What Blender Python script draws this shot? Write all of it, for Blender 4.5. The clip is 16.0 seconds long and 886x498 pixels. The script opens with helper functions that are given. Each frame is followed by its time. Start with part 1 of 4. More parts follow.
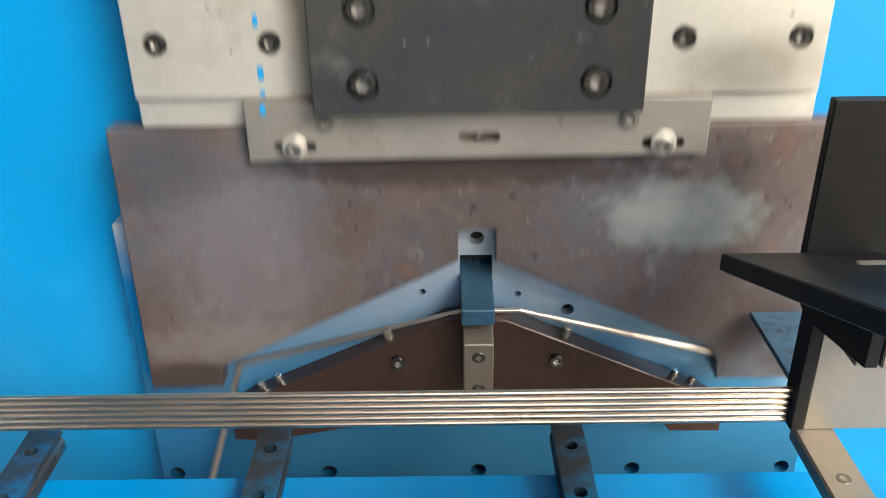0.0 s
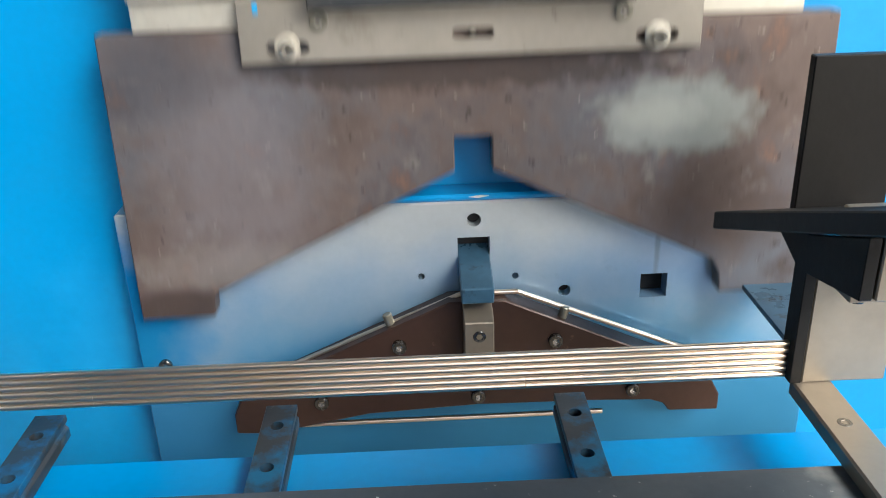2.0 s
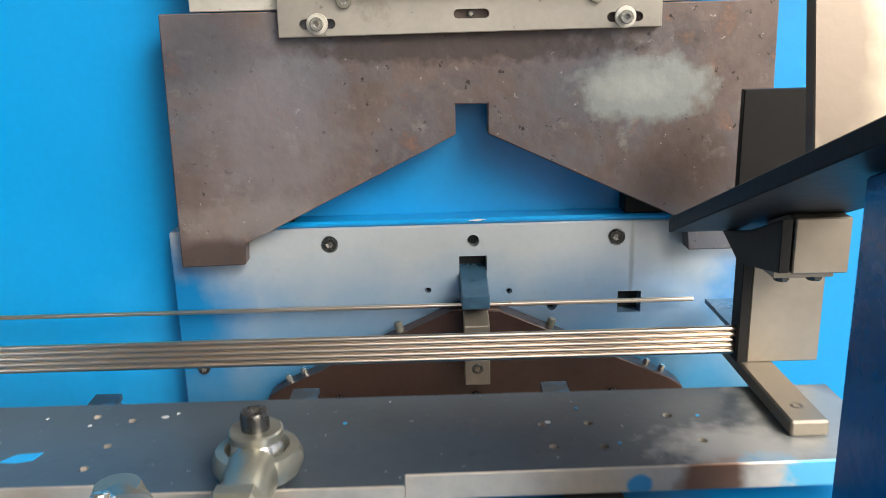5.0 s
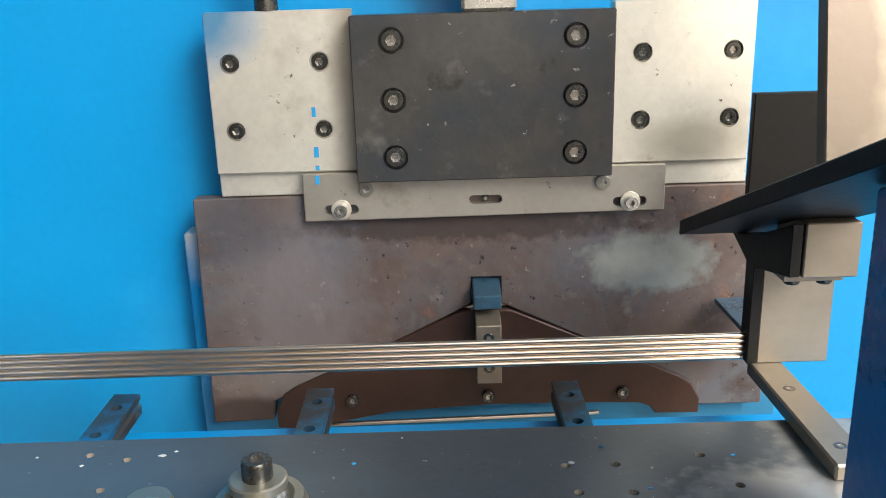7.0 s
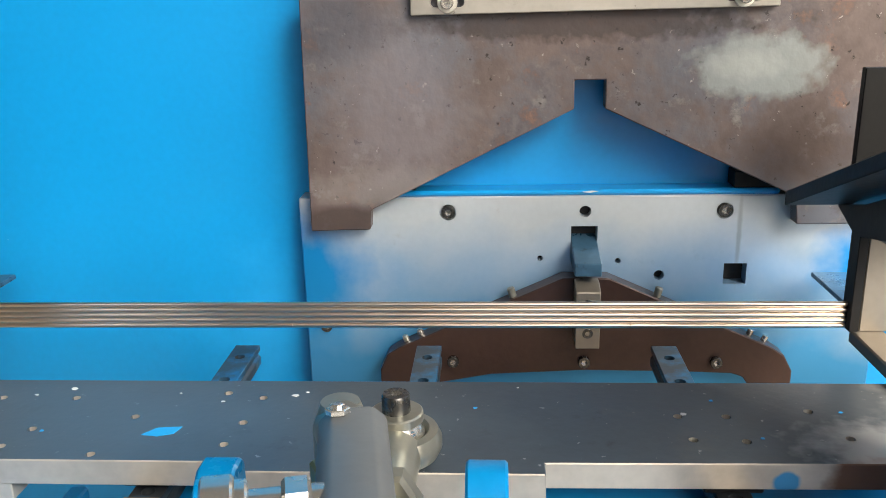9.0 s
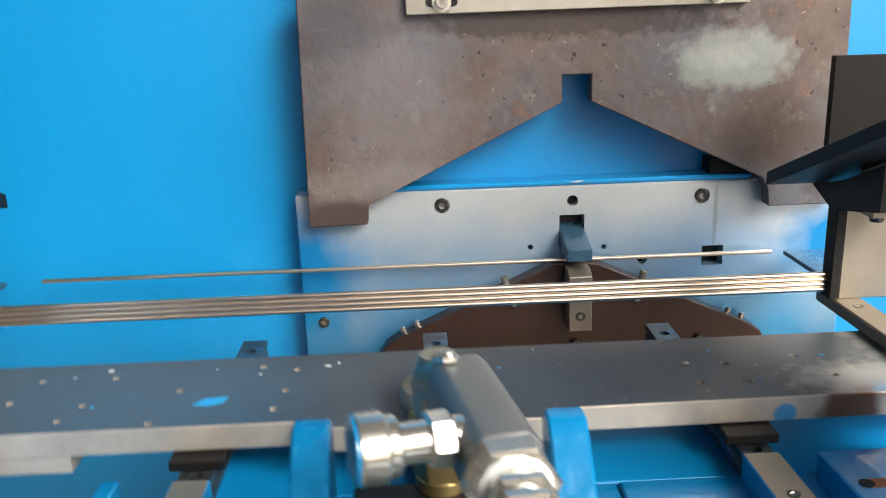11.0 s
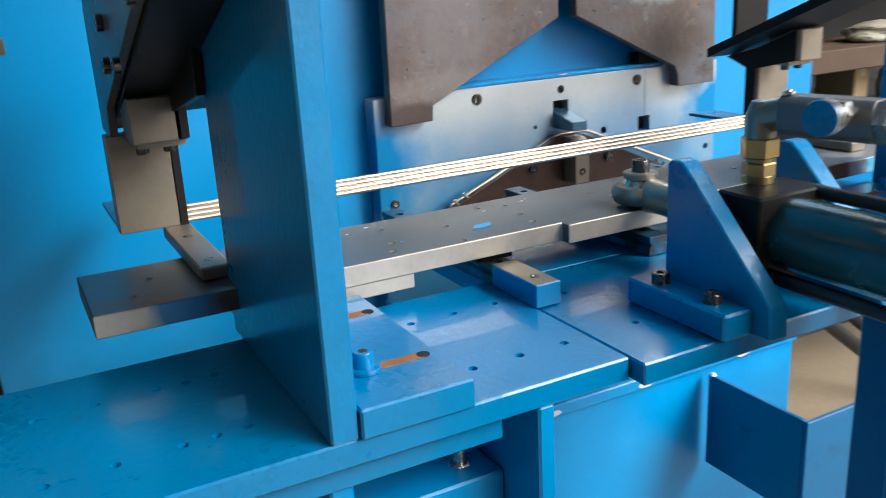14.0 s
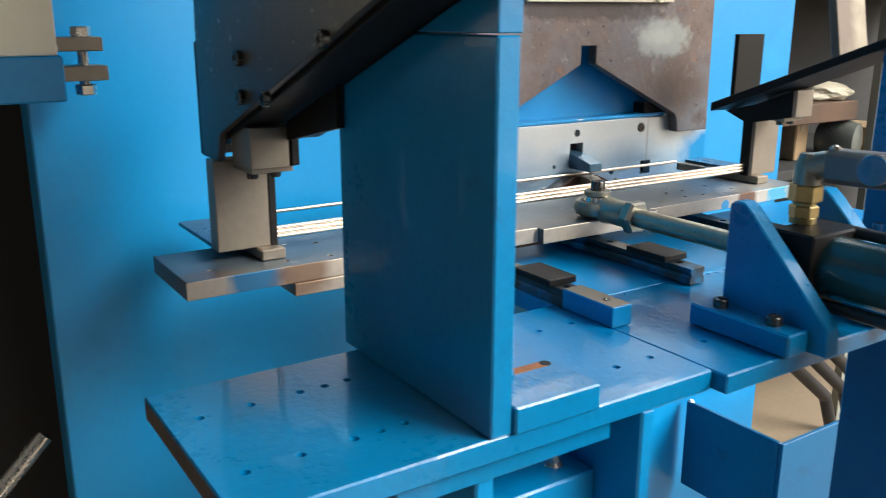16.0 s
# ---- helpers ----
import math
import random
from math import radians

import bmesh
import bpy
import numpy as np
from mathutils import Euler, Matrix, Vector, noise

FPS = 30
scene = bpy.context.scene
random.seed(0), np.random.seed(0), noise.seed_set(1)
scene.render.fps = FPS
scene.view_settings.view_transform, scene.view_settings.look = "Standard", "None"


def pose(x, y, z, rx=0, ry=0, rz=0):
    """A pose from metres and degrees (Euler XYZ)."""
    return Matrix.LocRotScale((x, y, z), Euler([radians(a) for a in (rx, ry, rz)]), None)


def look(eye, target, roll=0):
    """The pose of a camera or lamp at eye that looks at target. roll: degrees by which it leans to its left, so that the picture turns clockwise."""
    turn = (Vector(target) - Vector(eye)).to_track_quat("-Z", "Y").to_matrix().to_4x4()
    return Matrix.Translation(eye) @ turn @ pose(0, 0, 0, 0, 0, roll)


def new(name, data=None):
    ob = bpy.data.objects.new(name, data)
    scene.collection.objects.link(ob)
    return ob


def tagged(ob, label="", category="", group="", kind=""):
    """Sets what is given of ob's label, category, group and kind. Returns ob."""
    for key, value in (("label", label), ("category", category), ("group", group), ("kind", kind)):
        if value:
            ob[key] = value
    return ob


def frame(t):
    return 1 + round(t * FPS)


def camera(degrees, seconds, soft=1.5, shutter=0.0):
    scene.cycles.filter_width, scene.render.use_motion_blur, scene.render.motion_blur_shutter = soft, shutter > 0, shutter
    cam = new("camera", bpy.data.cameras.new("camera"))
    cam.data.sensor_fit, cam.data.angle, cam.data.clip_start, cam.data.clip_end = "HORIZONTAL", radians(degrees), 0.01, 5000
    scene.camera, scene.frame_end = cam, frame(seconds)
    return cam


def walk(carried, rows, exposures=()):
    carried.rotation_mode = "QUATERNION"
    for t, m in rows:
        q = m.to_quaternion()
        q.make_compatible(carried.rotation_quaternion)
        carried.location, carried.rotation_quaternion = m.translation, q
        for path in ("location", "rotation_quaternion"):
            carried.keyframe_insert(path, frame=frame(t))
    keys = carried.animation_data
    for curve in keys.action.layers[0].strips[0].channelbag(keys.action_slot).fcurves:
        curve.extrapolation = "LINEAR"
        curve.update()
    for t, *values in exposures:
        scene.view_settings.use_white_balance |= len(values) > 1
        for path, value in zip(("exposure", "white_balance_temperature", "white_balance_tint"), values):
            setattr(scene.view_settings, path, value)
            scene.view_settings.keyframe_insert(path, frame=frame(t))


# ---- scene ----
cam = camera(54.4, 16.0, soft=0.85, shutter=0.5)
PATH = [
    (0, (-0.026, -0.649, 1.522), (-0.033, 1.132, 0.611), -0.8),
    (0.5, (-0.034, -0.67, 1.516), (-0.02, 1.131, 0.645), -1.1),
    (1, (-0.028, -0.703, 1.498), (-0.028, 1.114, 0.663), -2.0),
    (1.5, (-0.014, -0.701, 1.488), (0.016, 1.113, 0.647), -1.9),
    (2, (-0.043, -0.688, 1.473), (-0.001, 1.146, 0.676), -1.8),
    (2.5, (-0.033, -0.696, 1.454), (-0.06, 1.14, 0.66), -3.0),
    (3, (-0.04, -0.723, 1.444), (-0.058, 1.134, 0.7), -1.4),
    (3.5, (-0.041, -0.748, 1.448), (-0.058, 1.15, 0.816), -1.3),
    (4, (-0.043, -0.785, 1.436), (-0.041, 1.132, 0.867), -1.0),
    (4.5, (-0.02, -0.817, 1.445), (-0.046, 1.097, 0.866), -2.3),
    (5, (-0.039, -0.839, 1.429), (-0.02, 1.085, 0.886), -1.4),
    (7.3, (-0.047, -0.845, 1.445), (-0.05, 1.07, 0.87), -1.8),
    (7.5, (-0.06, -0.853, 1.442), (-0.107, 1.061, 0.865), -2.0),
    (8, (-0.094, -0.877, 1.438), (-0.227, 1.029, 0.848), -1.9),
    (8.2, (-0.099, -0.882, 1.434), (-0.244, 1.026, 0.852), -1.8),
    (8.5, (-0.096, -0.882, 1.436), (-0.23, 1.023, 0.843), -1.6),
    (10.8, (-0.15, -0.932, 1.39), (-0.152, 1.003, 0.885), -1.0),
    (11, (-0.176, -0.926, 1.415), (-0.112, 0.996, 0.866), -1.8),
    (11.2, (-0.204, -0.945, 1.427), (-0.158, 0.974, 0.865), -4.4),
    (11.5, (-0.256, -0.976, 1.422), (-0.184, 0.957, 0.913), -2.6),
    (11.6, (-0.281, -0.998, 1.423), (-0.194, 0.935, 0.917), -1.4),
    (12, (-0.367, -1.09, 1.406), (-0.149, 0.818, 0.849), -0.2),
    (12.5, (-0.453, -1.139, 1.386), (-0.037, 0.711, 0.749), -2.2),
    (13, (-0.559, -1.077, 1.352), (-0.029, 0.74, 0.705), -3.7),
    (13.2, (-0.599, -1.046, 1.354), (-0.049, 0.776, 0.739), -5.2),
    (13.5, (-0.654, -1.036, 1.357), (-0.025, 0.773, 0.78), -3.4),
    (13.8, (-0.714, -1.051, 1.351), (0.05, 0.7, 0.759), -2.7),
    (14, (-0.757, -1.07, 1.363), (0.11, 0.632, 0.771), -3.2),
    (14.5, (-0.852, -1.101, 1.381), (0.144, 0.537, 0.811), -1.6),
    (14.9, (-0.88, -1.109, 1.385), (0.152, 0.51, 0.824), -0.6),
    (15, (-0.884, -1.109, 1.385), (0.149, 0.512, 0.83), -0.9),
    (15.5, (-0.909, -1.098, 1.387), (0.144, 0.511, 0.84), -1.0),
    (16, (-0.951, -1.058, 1.382), (0.104, 0.56, 0.863), 0.1),
]
walk(cam, [(t, look(e, g, r)) for t, e, g, r in PATH], [(0.0, 1.06, 6350, 5), (1.5, 1.06, 6200, 5), (2.1, 1.06, 6200, 5), (3.2, 1.15, 6500, 6), (4.0, 1.02, 6450, 6), (5.0, 0.97, 6450, 6), (7.3, 0.97, 6450, 6), (8.0, 0.99, 6350, 6), (8.5, 1.08, 6450, 6), (11.3, 1.0, 6550, 6), (12.0, 0.6, 5700, 4), (13.0, 0.66, 5600, 4), (14.0, 0.84, 6000, 5), (14.6, 0.93, 6200, 5), (16.0, 0.92, 6350, 6)])

# ---------------------------------------------------------------- world, light, exposure
world = bpy.data.worlds.new("daylight")
scene.world = world
world.use_nodes = True
wn = world.node_tree.nodes
sky = wn.new("ShaderNodeTexSky")
sky.sky_type, sky.sun_disc = "NISHITA", False
sky.sun_elevation, sky.sun_rotation = radians(39), radians(143)
sky.air_density, sky.dust_density, sky.ozone_density = 0.6, 4.0, 0.3
world.node_tree.links.new(sky.outputs[0], wn["Background"].inputs[0])
wn["Background"].inputs[1].default_value = 0.15
sun = new("sun", bpy.data.lights.new("sun", "SUN"))
sun.data.energy, sun.data.angle, sun.data.color = 2.0, radians(30), (1.0, 0.97, 0.92)
sun.matrix_world = look((1.9, -2.5, 3.5), (0, 0, 1.0))

# ---------------------------------------------------------------- materials


def material(name, color, rough=0.5, metal=0.0, vary=0.12, scale=8.0, grain=60.0, bump=0.08, spots=None, coat=0.0, rough_vary=0.12, spec=0.5):
    """A surface with two scales of variation: broad blotches and fine grain; spots adds patches of a second colour."""
    m = bpy.data.materials.new(name)
    m.use_nodes = True
    n, l = m.node_tree.nodes, m.node_tree.links
    b = n["Principled BSDF"]
    tc = n.new("ShaderNodeTexCoord")
    broad = n.new("ShaderNodeTexNoise")
    broad.inputs["Scale"].default_value, broad.inputs["Detail"].default_value = scale, 6
    fine = n.new("ShaderNodeTexNoise")
    fine.inputs["Scale"].default_value, fine.inputs["Detail"].default_value = grain, 8
    for t in (broad, fine):
        l.new(tc.outputs["Object"], t.inputs["Vector"])
    mixv = n.new("ShaderNodeMath")
    mixv.operation = "MULTIPLY_ADD"
    l.new(broad.outputs["Fac"], mixv.inputs[0])
    mixv.inputs[1].default_value = 0.7
    sc = n.new("ShaderNodeMath")
    sc.operation = "MULTIPLY"
    l.new(fine.outputs["Fac"], sc.inputs[0])
    sc.inputs[1].default_value = 0.3
    l.new(sc.outputs[0], mixv.inputs[2])
    ramp = n.new("ShaderNodeMapRange")
    ramp.inputs["From Min"].default_value, ramp.inputs["From Max"].default_value = 0.3, 0.7
    l.new(mixv.outputs[0], ramp.inputs["Value"])
    mix = n.new("ShaderNodeMix")
    mix.data_type = "RGBA"
    l.new(ramp.outputs[0], mix.inputs["Factor"])
    mix.inputs["A"].default_value = (*[c * (1 - vary) for c in color], 1)
    mix.inputs["B"].default_value = (*[min(1, c * (1 + vary)) for c in color], 1)
    last = mix.outputs["Result"]
    for s in spots or ():
        col, s_scale, lo, hi = s
        tex = n.new("ShaderNodeTexNoise")
        tex.inputs["Scale"].default_value, tex.inputs["Detail"].default_value = s_scale, 9
        tex.inputs["Roughness"].default_value = 0.65
        l.new(tc.outputs["Object"], tex.inputs["Vector"])
        mr = n.new("ShaderNodeMapRange")
        mr.inputs["From Min"].default_value, mr.inputs["From Max"].default_value = lo, hi
        l.new(tex.outputs["Fac"], mr.inputs["Value"])
        m2 = n.new("ShaderNodeMix")
        m2.data_type = "RGBA"
        l.new(mr.outputs[0], m2.inputs["Factor"])
        l.new(last, m2.inputs["A"])
        m2.inputs["B"].default_value = (*col, 1)
        last = m2.outputs["Result"]
    l.new(last, b.inputs["Base Color"])
    rr = n.new("ShaderNodeMapRange")
    rr.inputs["To Min"].default_value, rr.inputs["To Max"].default_value = max(0.03, rough - rough_vary), min(1, rough + rough_vary)
    l.new(mixv.outputs[0], rr.inputs["Value"])
    l.new(rr.outputs[0], b.inputs["Roughness"])
    b.inputs["Metallic"].default_value = metal
    b.inputs["Coat Weight"].default_value = coat
    b.inputs["Specular IOR Level"].default_value = spec
    bp = n.new("ShaderNodeBump")
    bp.inputs["Strength"].default_value, bp.inputs["Distance"].default_value = bump, 0.002
    l.new(fine.outputs["Fac"], bp.inputs["Height"])
    l.new(bp.outputs[0], b.inputs["Normal"])
    return m


def patch(m, center, radii, color, soft=0.35, noise_scale=45.0, wobble=0.5, strength=1.0):
    """A patch of wear, stain, painted shade or reflection with an uneven edge: an ellipsoid in the object's own space.
    """
    n, l = m.node_tree.nodes, m.node_tree.links
    b = n["Principled BSDF"]
    src = b.inputs["Base Color"].links[0].from_socket
    tc = n.new("ShaderNodeTexCoord")
    mp = n.new("ShaderNodeVectorMath")
    mp.operation = "SUBTRACT"
    l.new(tc.outputs["Object"], mp.inputs[0])
    mp.inputs[1].default_value = center
    dv = n.new("ShaderNodeVectorMath")
    dv.operation = "DIVIDE"
    l.new(mp.outputs[0], dv.inputs[0])
    dv.inputs[1].default_value = radii
    ln = n.new("ShaderNodeVectorMath")
    ln.operation = "LENGTH"
    l.new(dv.outputs[0], ln.inputs[0])
    tex = n.new("ShaderNodeTexNoise")
    tex.inputs["Scale"].default_value, tex.inputs["Detail"].default_value = noise_scale, 8
    l.new(tc.outputs["Object"], tex.inputs["Vector"])
    add = n.new("ShaderNodeMath")
    add.operation = "MULTIPLY_ADD"
    l.new(tex.outputs["Fac"], add.inputs[0])
    add.inputs[1].default_value = wobble * 2
    l.new(ln.outputs["Value"], add.inputs[2])
    mr = n.new("ShaderNodeMapRange")
    mr.inputs["From Min"].default_value, mr.inputs["From Max"].default_value = 1 + wobble - soft / 2, 1 + wobble + soft / 2
    mr.inputs["To Min"].default_value, mr.inputs["To Max"].default_value = strength, 0.0
    l.new(add.outputs[0], mr.inputs["Value"])
    mx = n.new("ShaderNodeMix")
    mx.data_type = "RGBA"
    l.new(mr.outputs[0], mx.inputs["Factor"])
    l.new(src, mx.inputs["A"])
    mx.inputs["B"].default_value = (*color, 1)
    l.new(mx.outputs["Result"], b.inputs["Base Color"])
    return m


BLUE = (0.003, 0.245, 0.57)
blue = material("blue_paint", BLUE, 0.38, 0, 0.1, 3, 140, 0.05, spots=[((0.015, 0.31, 0.68), 4, 0.54, 0.74), ((0.3, 0.5, 0.7), 130, 0.74, 0.77)], coat=0.15)
blue_table = material("blue_paint_glossy", (0.002, 0.185, 0.43), 0.3, 0, 0.16, 6, 120, 0.3, spots=[((0.01, 0.12, 0.3), 14, 0.63, 0.75)], coat=0.4)
# the machine's blue with shade put into its colour, for leg, pedestal and bin
shaded_blue = material("shaded_blue_paint", (0.002, 0.11, 0.26), 0.36, 0, 0.16, 5, 110, 0.12, spots=[((0.004, 0.07, 0.16), 10, 0.56, 0.7)], coat=0.1)
# dark steel whose blue paints the reflected surroundings on plunger and toe plates
blue_reflection = material("blue_reflection_steel", (0.05, 0.12, 0.19), 0.3, 0.4, 0.2, 30, 120, 0.06, spots=[((0.02, 0.025, 0.03), 40, 0.58, 0.7)])
rust = material("mill_scale_steel", (0.125, 0.094, 0.084), 0.46, 0.25, 0.3, 11, 90, 0.25,
                spots=[((0.115, 0.12, 0.14), 6, 0.47, 0.6), ((0.065, 0.048, 0.044), 12, 0.56, 0.68), ((0.185, 0.11, 0.082), 24, 0.6, 0.7), ((0.2, 0.18, 0.17), 38, 0.6, 0.72), ((0.34, 0.31, 0.29), 105, 0.65, 0.69), ((0.028, 0.02, 0.018), 95, 0.62, 0.67)])
die_brown = material("brown_scale_steel", (0.05, 0.027, 0.021), 0.33, 0.3, 0.25, 14, 120, 0.15, spots=[((0.2, 0.13, 0.1), 40, 0.66, 0.76)])
steel = material("ground_steel", (0.72, 0.69, 0.61), 0.36, 0.6, 0.12, 10, 160, 0.05, spots=[((0.45, 0.4, 0.32), 9, 0.56, 0.82), ((0.3, 0.25, 0.18), 34, 0.62, 0.75), ((0.14, 0.11, 0.08), 120, 0.66, 0.7)])
bar_steel = material("clamp_bar_steel", (0.42, 0.39, 0.34), 0.36, 0.65, 0.14, 14, 160, 0.06, spots=[((0.25, 0.21, 0.16), 16, 0.58, 0.75), ((0.08, 0.06, 0.05), 70, 0.64, 0.7)])
fence_steel = material("stained_fence_steel", (0.3, 0.265, 0.2), 0.36, 0.6, 0.14, 9, 140, 0.05, spots=[((0.2, 0.15, 0.11), 11, 0.56, 0.72)])
bed_steel = material("bed_plate_steel", (0.56, 0.6, 0.62), 0.34, 0.5, 0.08, 7, 150, 0.05, spots=[((0.42, 0.4, 0.38), 18, 0.62, 0.8)])
dark_steel = material("dark_ground_steel", (0.075, 0.073, 0.07), 0.36, 0.55, 0.25, 12, 120, 0.12, spots=[((0.05, 0.058, 0.07), 7, 0.5, 0.64), ((0.16, 0.155, 0.145), 18, 0.6, 0.75), ((0.03, 0.026, 0.024), 26, 0.63, 0.75), ((0.3, 0.29, 0.28), 90, 0.64, 0.68)])
slate = material("slate_steel", (0.072, 0.092, 0.112), 0.38, 0.45, 0.18, 7, 130, 0.1, spots=[((0.12, 0.12, 0.12), 11, 0.58, 0.8), ((0.03, 0.035, 0.042), 19, 0.62, 0.76), ((0.32, 0.33, 0.34), 110, 0.65, 0.68)])
cut_steel = material("cut_edge_steel", (0.5, 0.45, 0.38), 0.42, 0.6, 0.2, 18, 120, 0.1, spots=[((0.25, 0.16, 0.1), 12, 0.64, 0.75)])
tan_steel = material("tan_machined_steel", (0.26, 0.225, 0.18), 0.42, 0.6, 0.15, 14, 120, 0.06)
black = material("black_oxide_steel", (0.009, 0.0085, 0.0082), 0.5, 0.0, 0.3, 12, 120, 0.1, spots=[((0.03, 0.028, 0.026), 22, 0.62, 0.75)], spec=0.22)
# pale colour stands for the bright reflection inside bolt sockets
socket_steel = material("glint_socket_steel", (0.5, 0.48, 0.45), 0.25, 0.9, 0.3, 200, 500, 0.05)
black_bolt = material("black_oxide_bolt", (0.1, 0.098, 0.092), 0.27, 0.85, 0.2, 60, 300, 0.05)
rail_steel = material("oversprayed_rail_steel", (0.05, 0.056, 0.062), 0.36, 0.5, 0.2, 12, 130, 0.08, spots=[((0.02, 0.17, 0.33), 17, 0.52, 0.66), ((0.17, 0.165, 0.155), 30, 0.62, 0.72)])
hole_black = material("hole_dark", (0.01, 0.01, 0.011), 0.8, 0, 0.1)
rod_metal = material("coppered_wire", (0.82, 0.7, 0.58), 0.29, 1.0, 0.08, 6, 30, 0.0, rough_vary=0.05)
zinc = material("zinc_plated_steel", (0.62, 0.6, 0.55), 0.26, 0.9, 0.12, 30, 200, 0.04)
brass = material("yellow_zinc_brass", (0.42, 0.33, 0.15), 0.3, 0.85, 0.18, 24, 160, 0.05)
olive = material("olive_zinc_steel", (0.3, 0.29, 0.24), 0.34, 0.75, 0.15, 30, 160, 0.05)
valve_grey = material("grey_phosphated_steel", (0.16, 0.165, 0.165), 0.4, 0.4, 0.12, 30, 160, 0.05)
barrel_teal = material("teal_enamel", (0.02, 0.075, 0.09), 0.25, 0.1, 0.15, 20, 120, 0.04, coat=0.3)
rubber = material("black_rubber", (0.015, 0.015, 0.016), 0.45, 0, 0.2, 30, 200, 0.1)
concrete = material("workshop_concrete", (0.27, 0.21, 0.14), 0.75, 0, 0.2, 1.5, 40, 0.2, spots=[((0.22, 0.18, 0.13), 3, 0.58, 0.75)])
hall_grey = material("light_screen_grey", (0.24, 0.235, 0.22), 0.8, 0, 0.1, 1, 30, 0.05)
hall_dark = material("dark_backdrop", (0.03, 0.03, 0.03), 0.8, 0, 0.3, 2, 30, 0.1)
cream = material("cream_sheet", (0.86, 0.82, 0.66), 0.45, 0, 0.06, 5, 90, 0.03)
carton = material("cardboard", (0.38, 0.27, 0.15), 0.8, 0, 0.15, 10, 80, 0.05)
carton_tape = material("packing_tape", (0.45, 0.36, 0.24), 0.3, 0, 0.08)
brown_wood = material("rough_timber", (0.08, 0.045, 0.026), 0.75, 0, 0.3, 9, 60, 0.3)
post_grey = material("pale_post_paint", (0.25, 0.26, 0.22), 0.5, 0, 0.12)
motor_grey = material("grey_green_enamel", (0.1, 0.11, 0.1), 0.3, 0, 0.2, 14, 90, 0.08)
red_cloth = material("red_cloth", (0.55, 0.09, 0.07), 0.85, 0, 0.25, 60, 200, 0.3)
sack_film = material("dusty_sack_film", (0.4, 0.37, 0.28), 0.55, 0, 0.2, 20, 120, 0.2)
orange_rust = material("bare_slot_rust", (0.33, 0.13, 0.05), 0.7, 0.1, 0.3, 40, 200, 0.2)
chip_blue = material("blue_chip", (0.02, 0.3, 0.62), 0.4, 0, 0.1)
chip_white = material("pale_chip", (0.6, 0.62, 0.62), 0.5, 0, 0.1)
patch(cut_steel, (-0.642, -0.373, -0.01), (0.028, 0.03, 0.03), (0.01, 0.2, 0.45), 0.5, 40, 0.5, 0.9)
patch(cut_steel, (-0.59, -0.373, -0.01), (0.03, 0.03, 0.03), (0.2, 0.11, 0.06), 0.7, 40, 0.5, 0.8)
patch(cut_steel, (0.148, -0.373, -0.01), (0.022, 0.03, 0.03), (0.16, 0.07, 0.035), 0.5, 60, 0.4, 0.9)
patch(cut_steel, (0.222, -0.373, -0.01), (0.024, 0.03, 0.03), (0.05, 0.42, 0.62), 0.4, 70, 0.9, 0.85)
patch(cut_steel, (0.097, -0.373, -0.014), (0.009, 0.03, 0.008), (0.02, 0.3, 0.6), 0.3, 80, 0.4, 0.9)
# the worn pale patch and the scuffed lower left of the upper die
patch(fence_steel, (0.205, -0.29, 1.38), (0.03, 0.06, 0.1), (0.13, 0.1, 0.08), 0.6, 25, 0.5, 0.85)
patch(rust, (0.163, -0.02, 0.178), (0.062, 0.05, 0.029), (0.24, 0.26, 0.25), 0.38, 55, 0.6, 0.88)
patch(rust, (0.15, -0.02, 0.18), (0.03, 0.05, 0.012), (0.33, 0.34, 0.32), 0.9, 70, 0.6, 0.6)
# dark band with an uneven edge under the clamp bar
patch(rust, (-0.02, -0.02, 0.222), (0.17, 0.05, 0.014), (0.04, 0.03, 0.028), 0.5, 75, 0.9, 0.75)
patch(rust, (-0.19, -0.02, 0.14), (0.06, 0.05, 0.09), (0.2, 0.18, 0.19), 0.8, 40, 0.6, 0.6)
patch(rust, (-0.19, -0.02, 0.06), (0.09, 0.05, 0.02), (0.27, 0.24, 0.22), 0.8, 70, 0.7, 0.45)
patch(rust, (-0.255, -0.02, 0.02), (0.05, 0.05, 0.022), (0.06, 0.042, 0.036), 0.4, 40, 0.3, 0.8)
patch(rust, (-0.25, -0.02, 0.225), (0.045, 0.05, 0.03), (0.075, 0.075, 0.09), 0.9, 40, 0.6, 0.7)
patch(rust, (0.22, -0.02, 0.09), (0.06, 0.05, 0.03), (0.07, 0.048, 0.04), 0.9, 30, 0.5, 0.7)
patch(steel, (-0.265, -0.02, 0.44), (0.05, 0.05, 0.055), (0.02, 0.3, 0.62), 0.8, 25, 0.3, 0.8)
patch(steel, (-0.118, -0.02, 0.36), (0.022, 0.05, 0.14), (0.27, 0.23, 0.17), 0.9, 30, 0.3, 0.7)
patch(steel, (0.2, -0.02, 0.30), (0.05, 0.05, 0.022), (0.3, 0.27, 0.21), 0.9, 30, 0.4, 0.6)
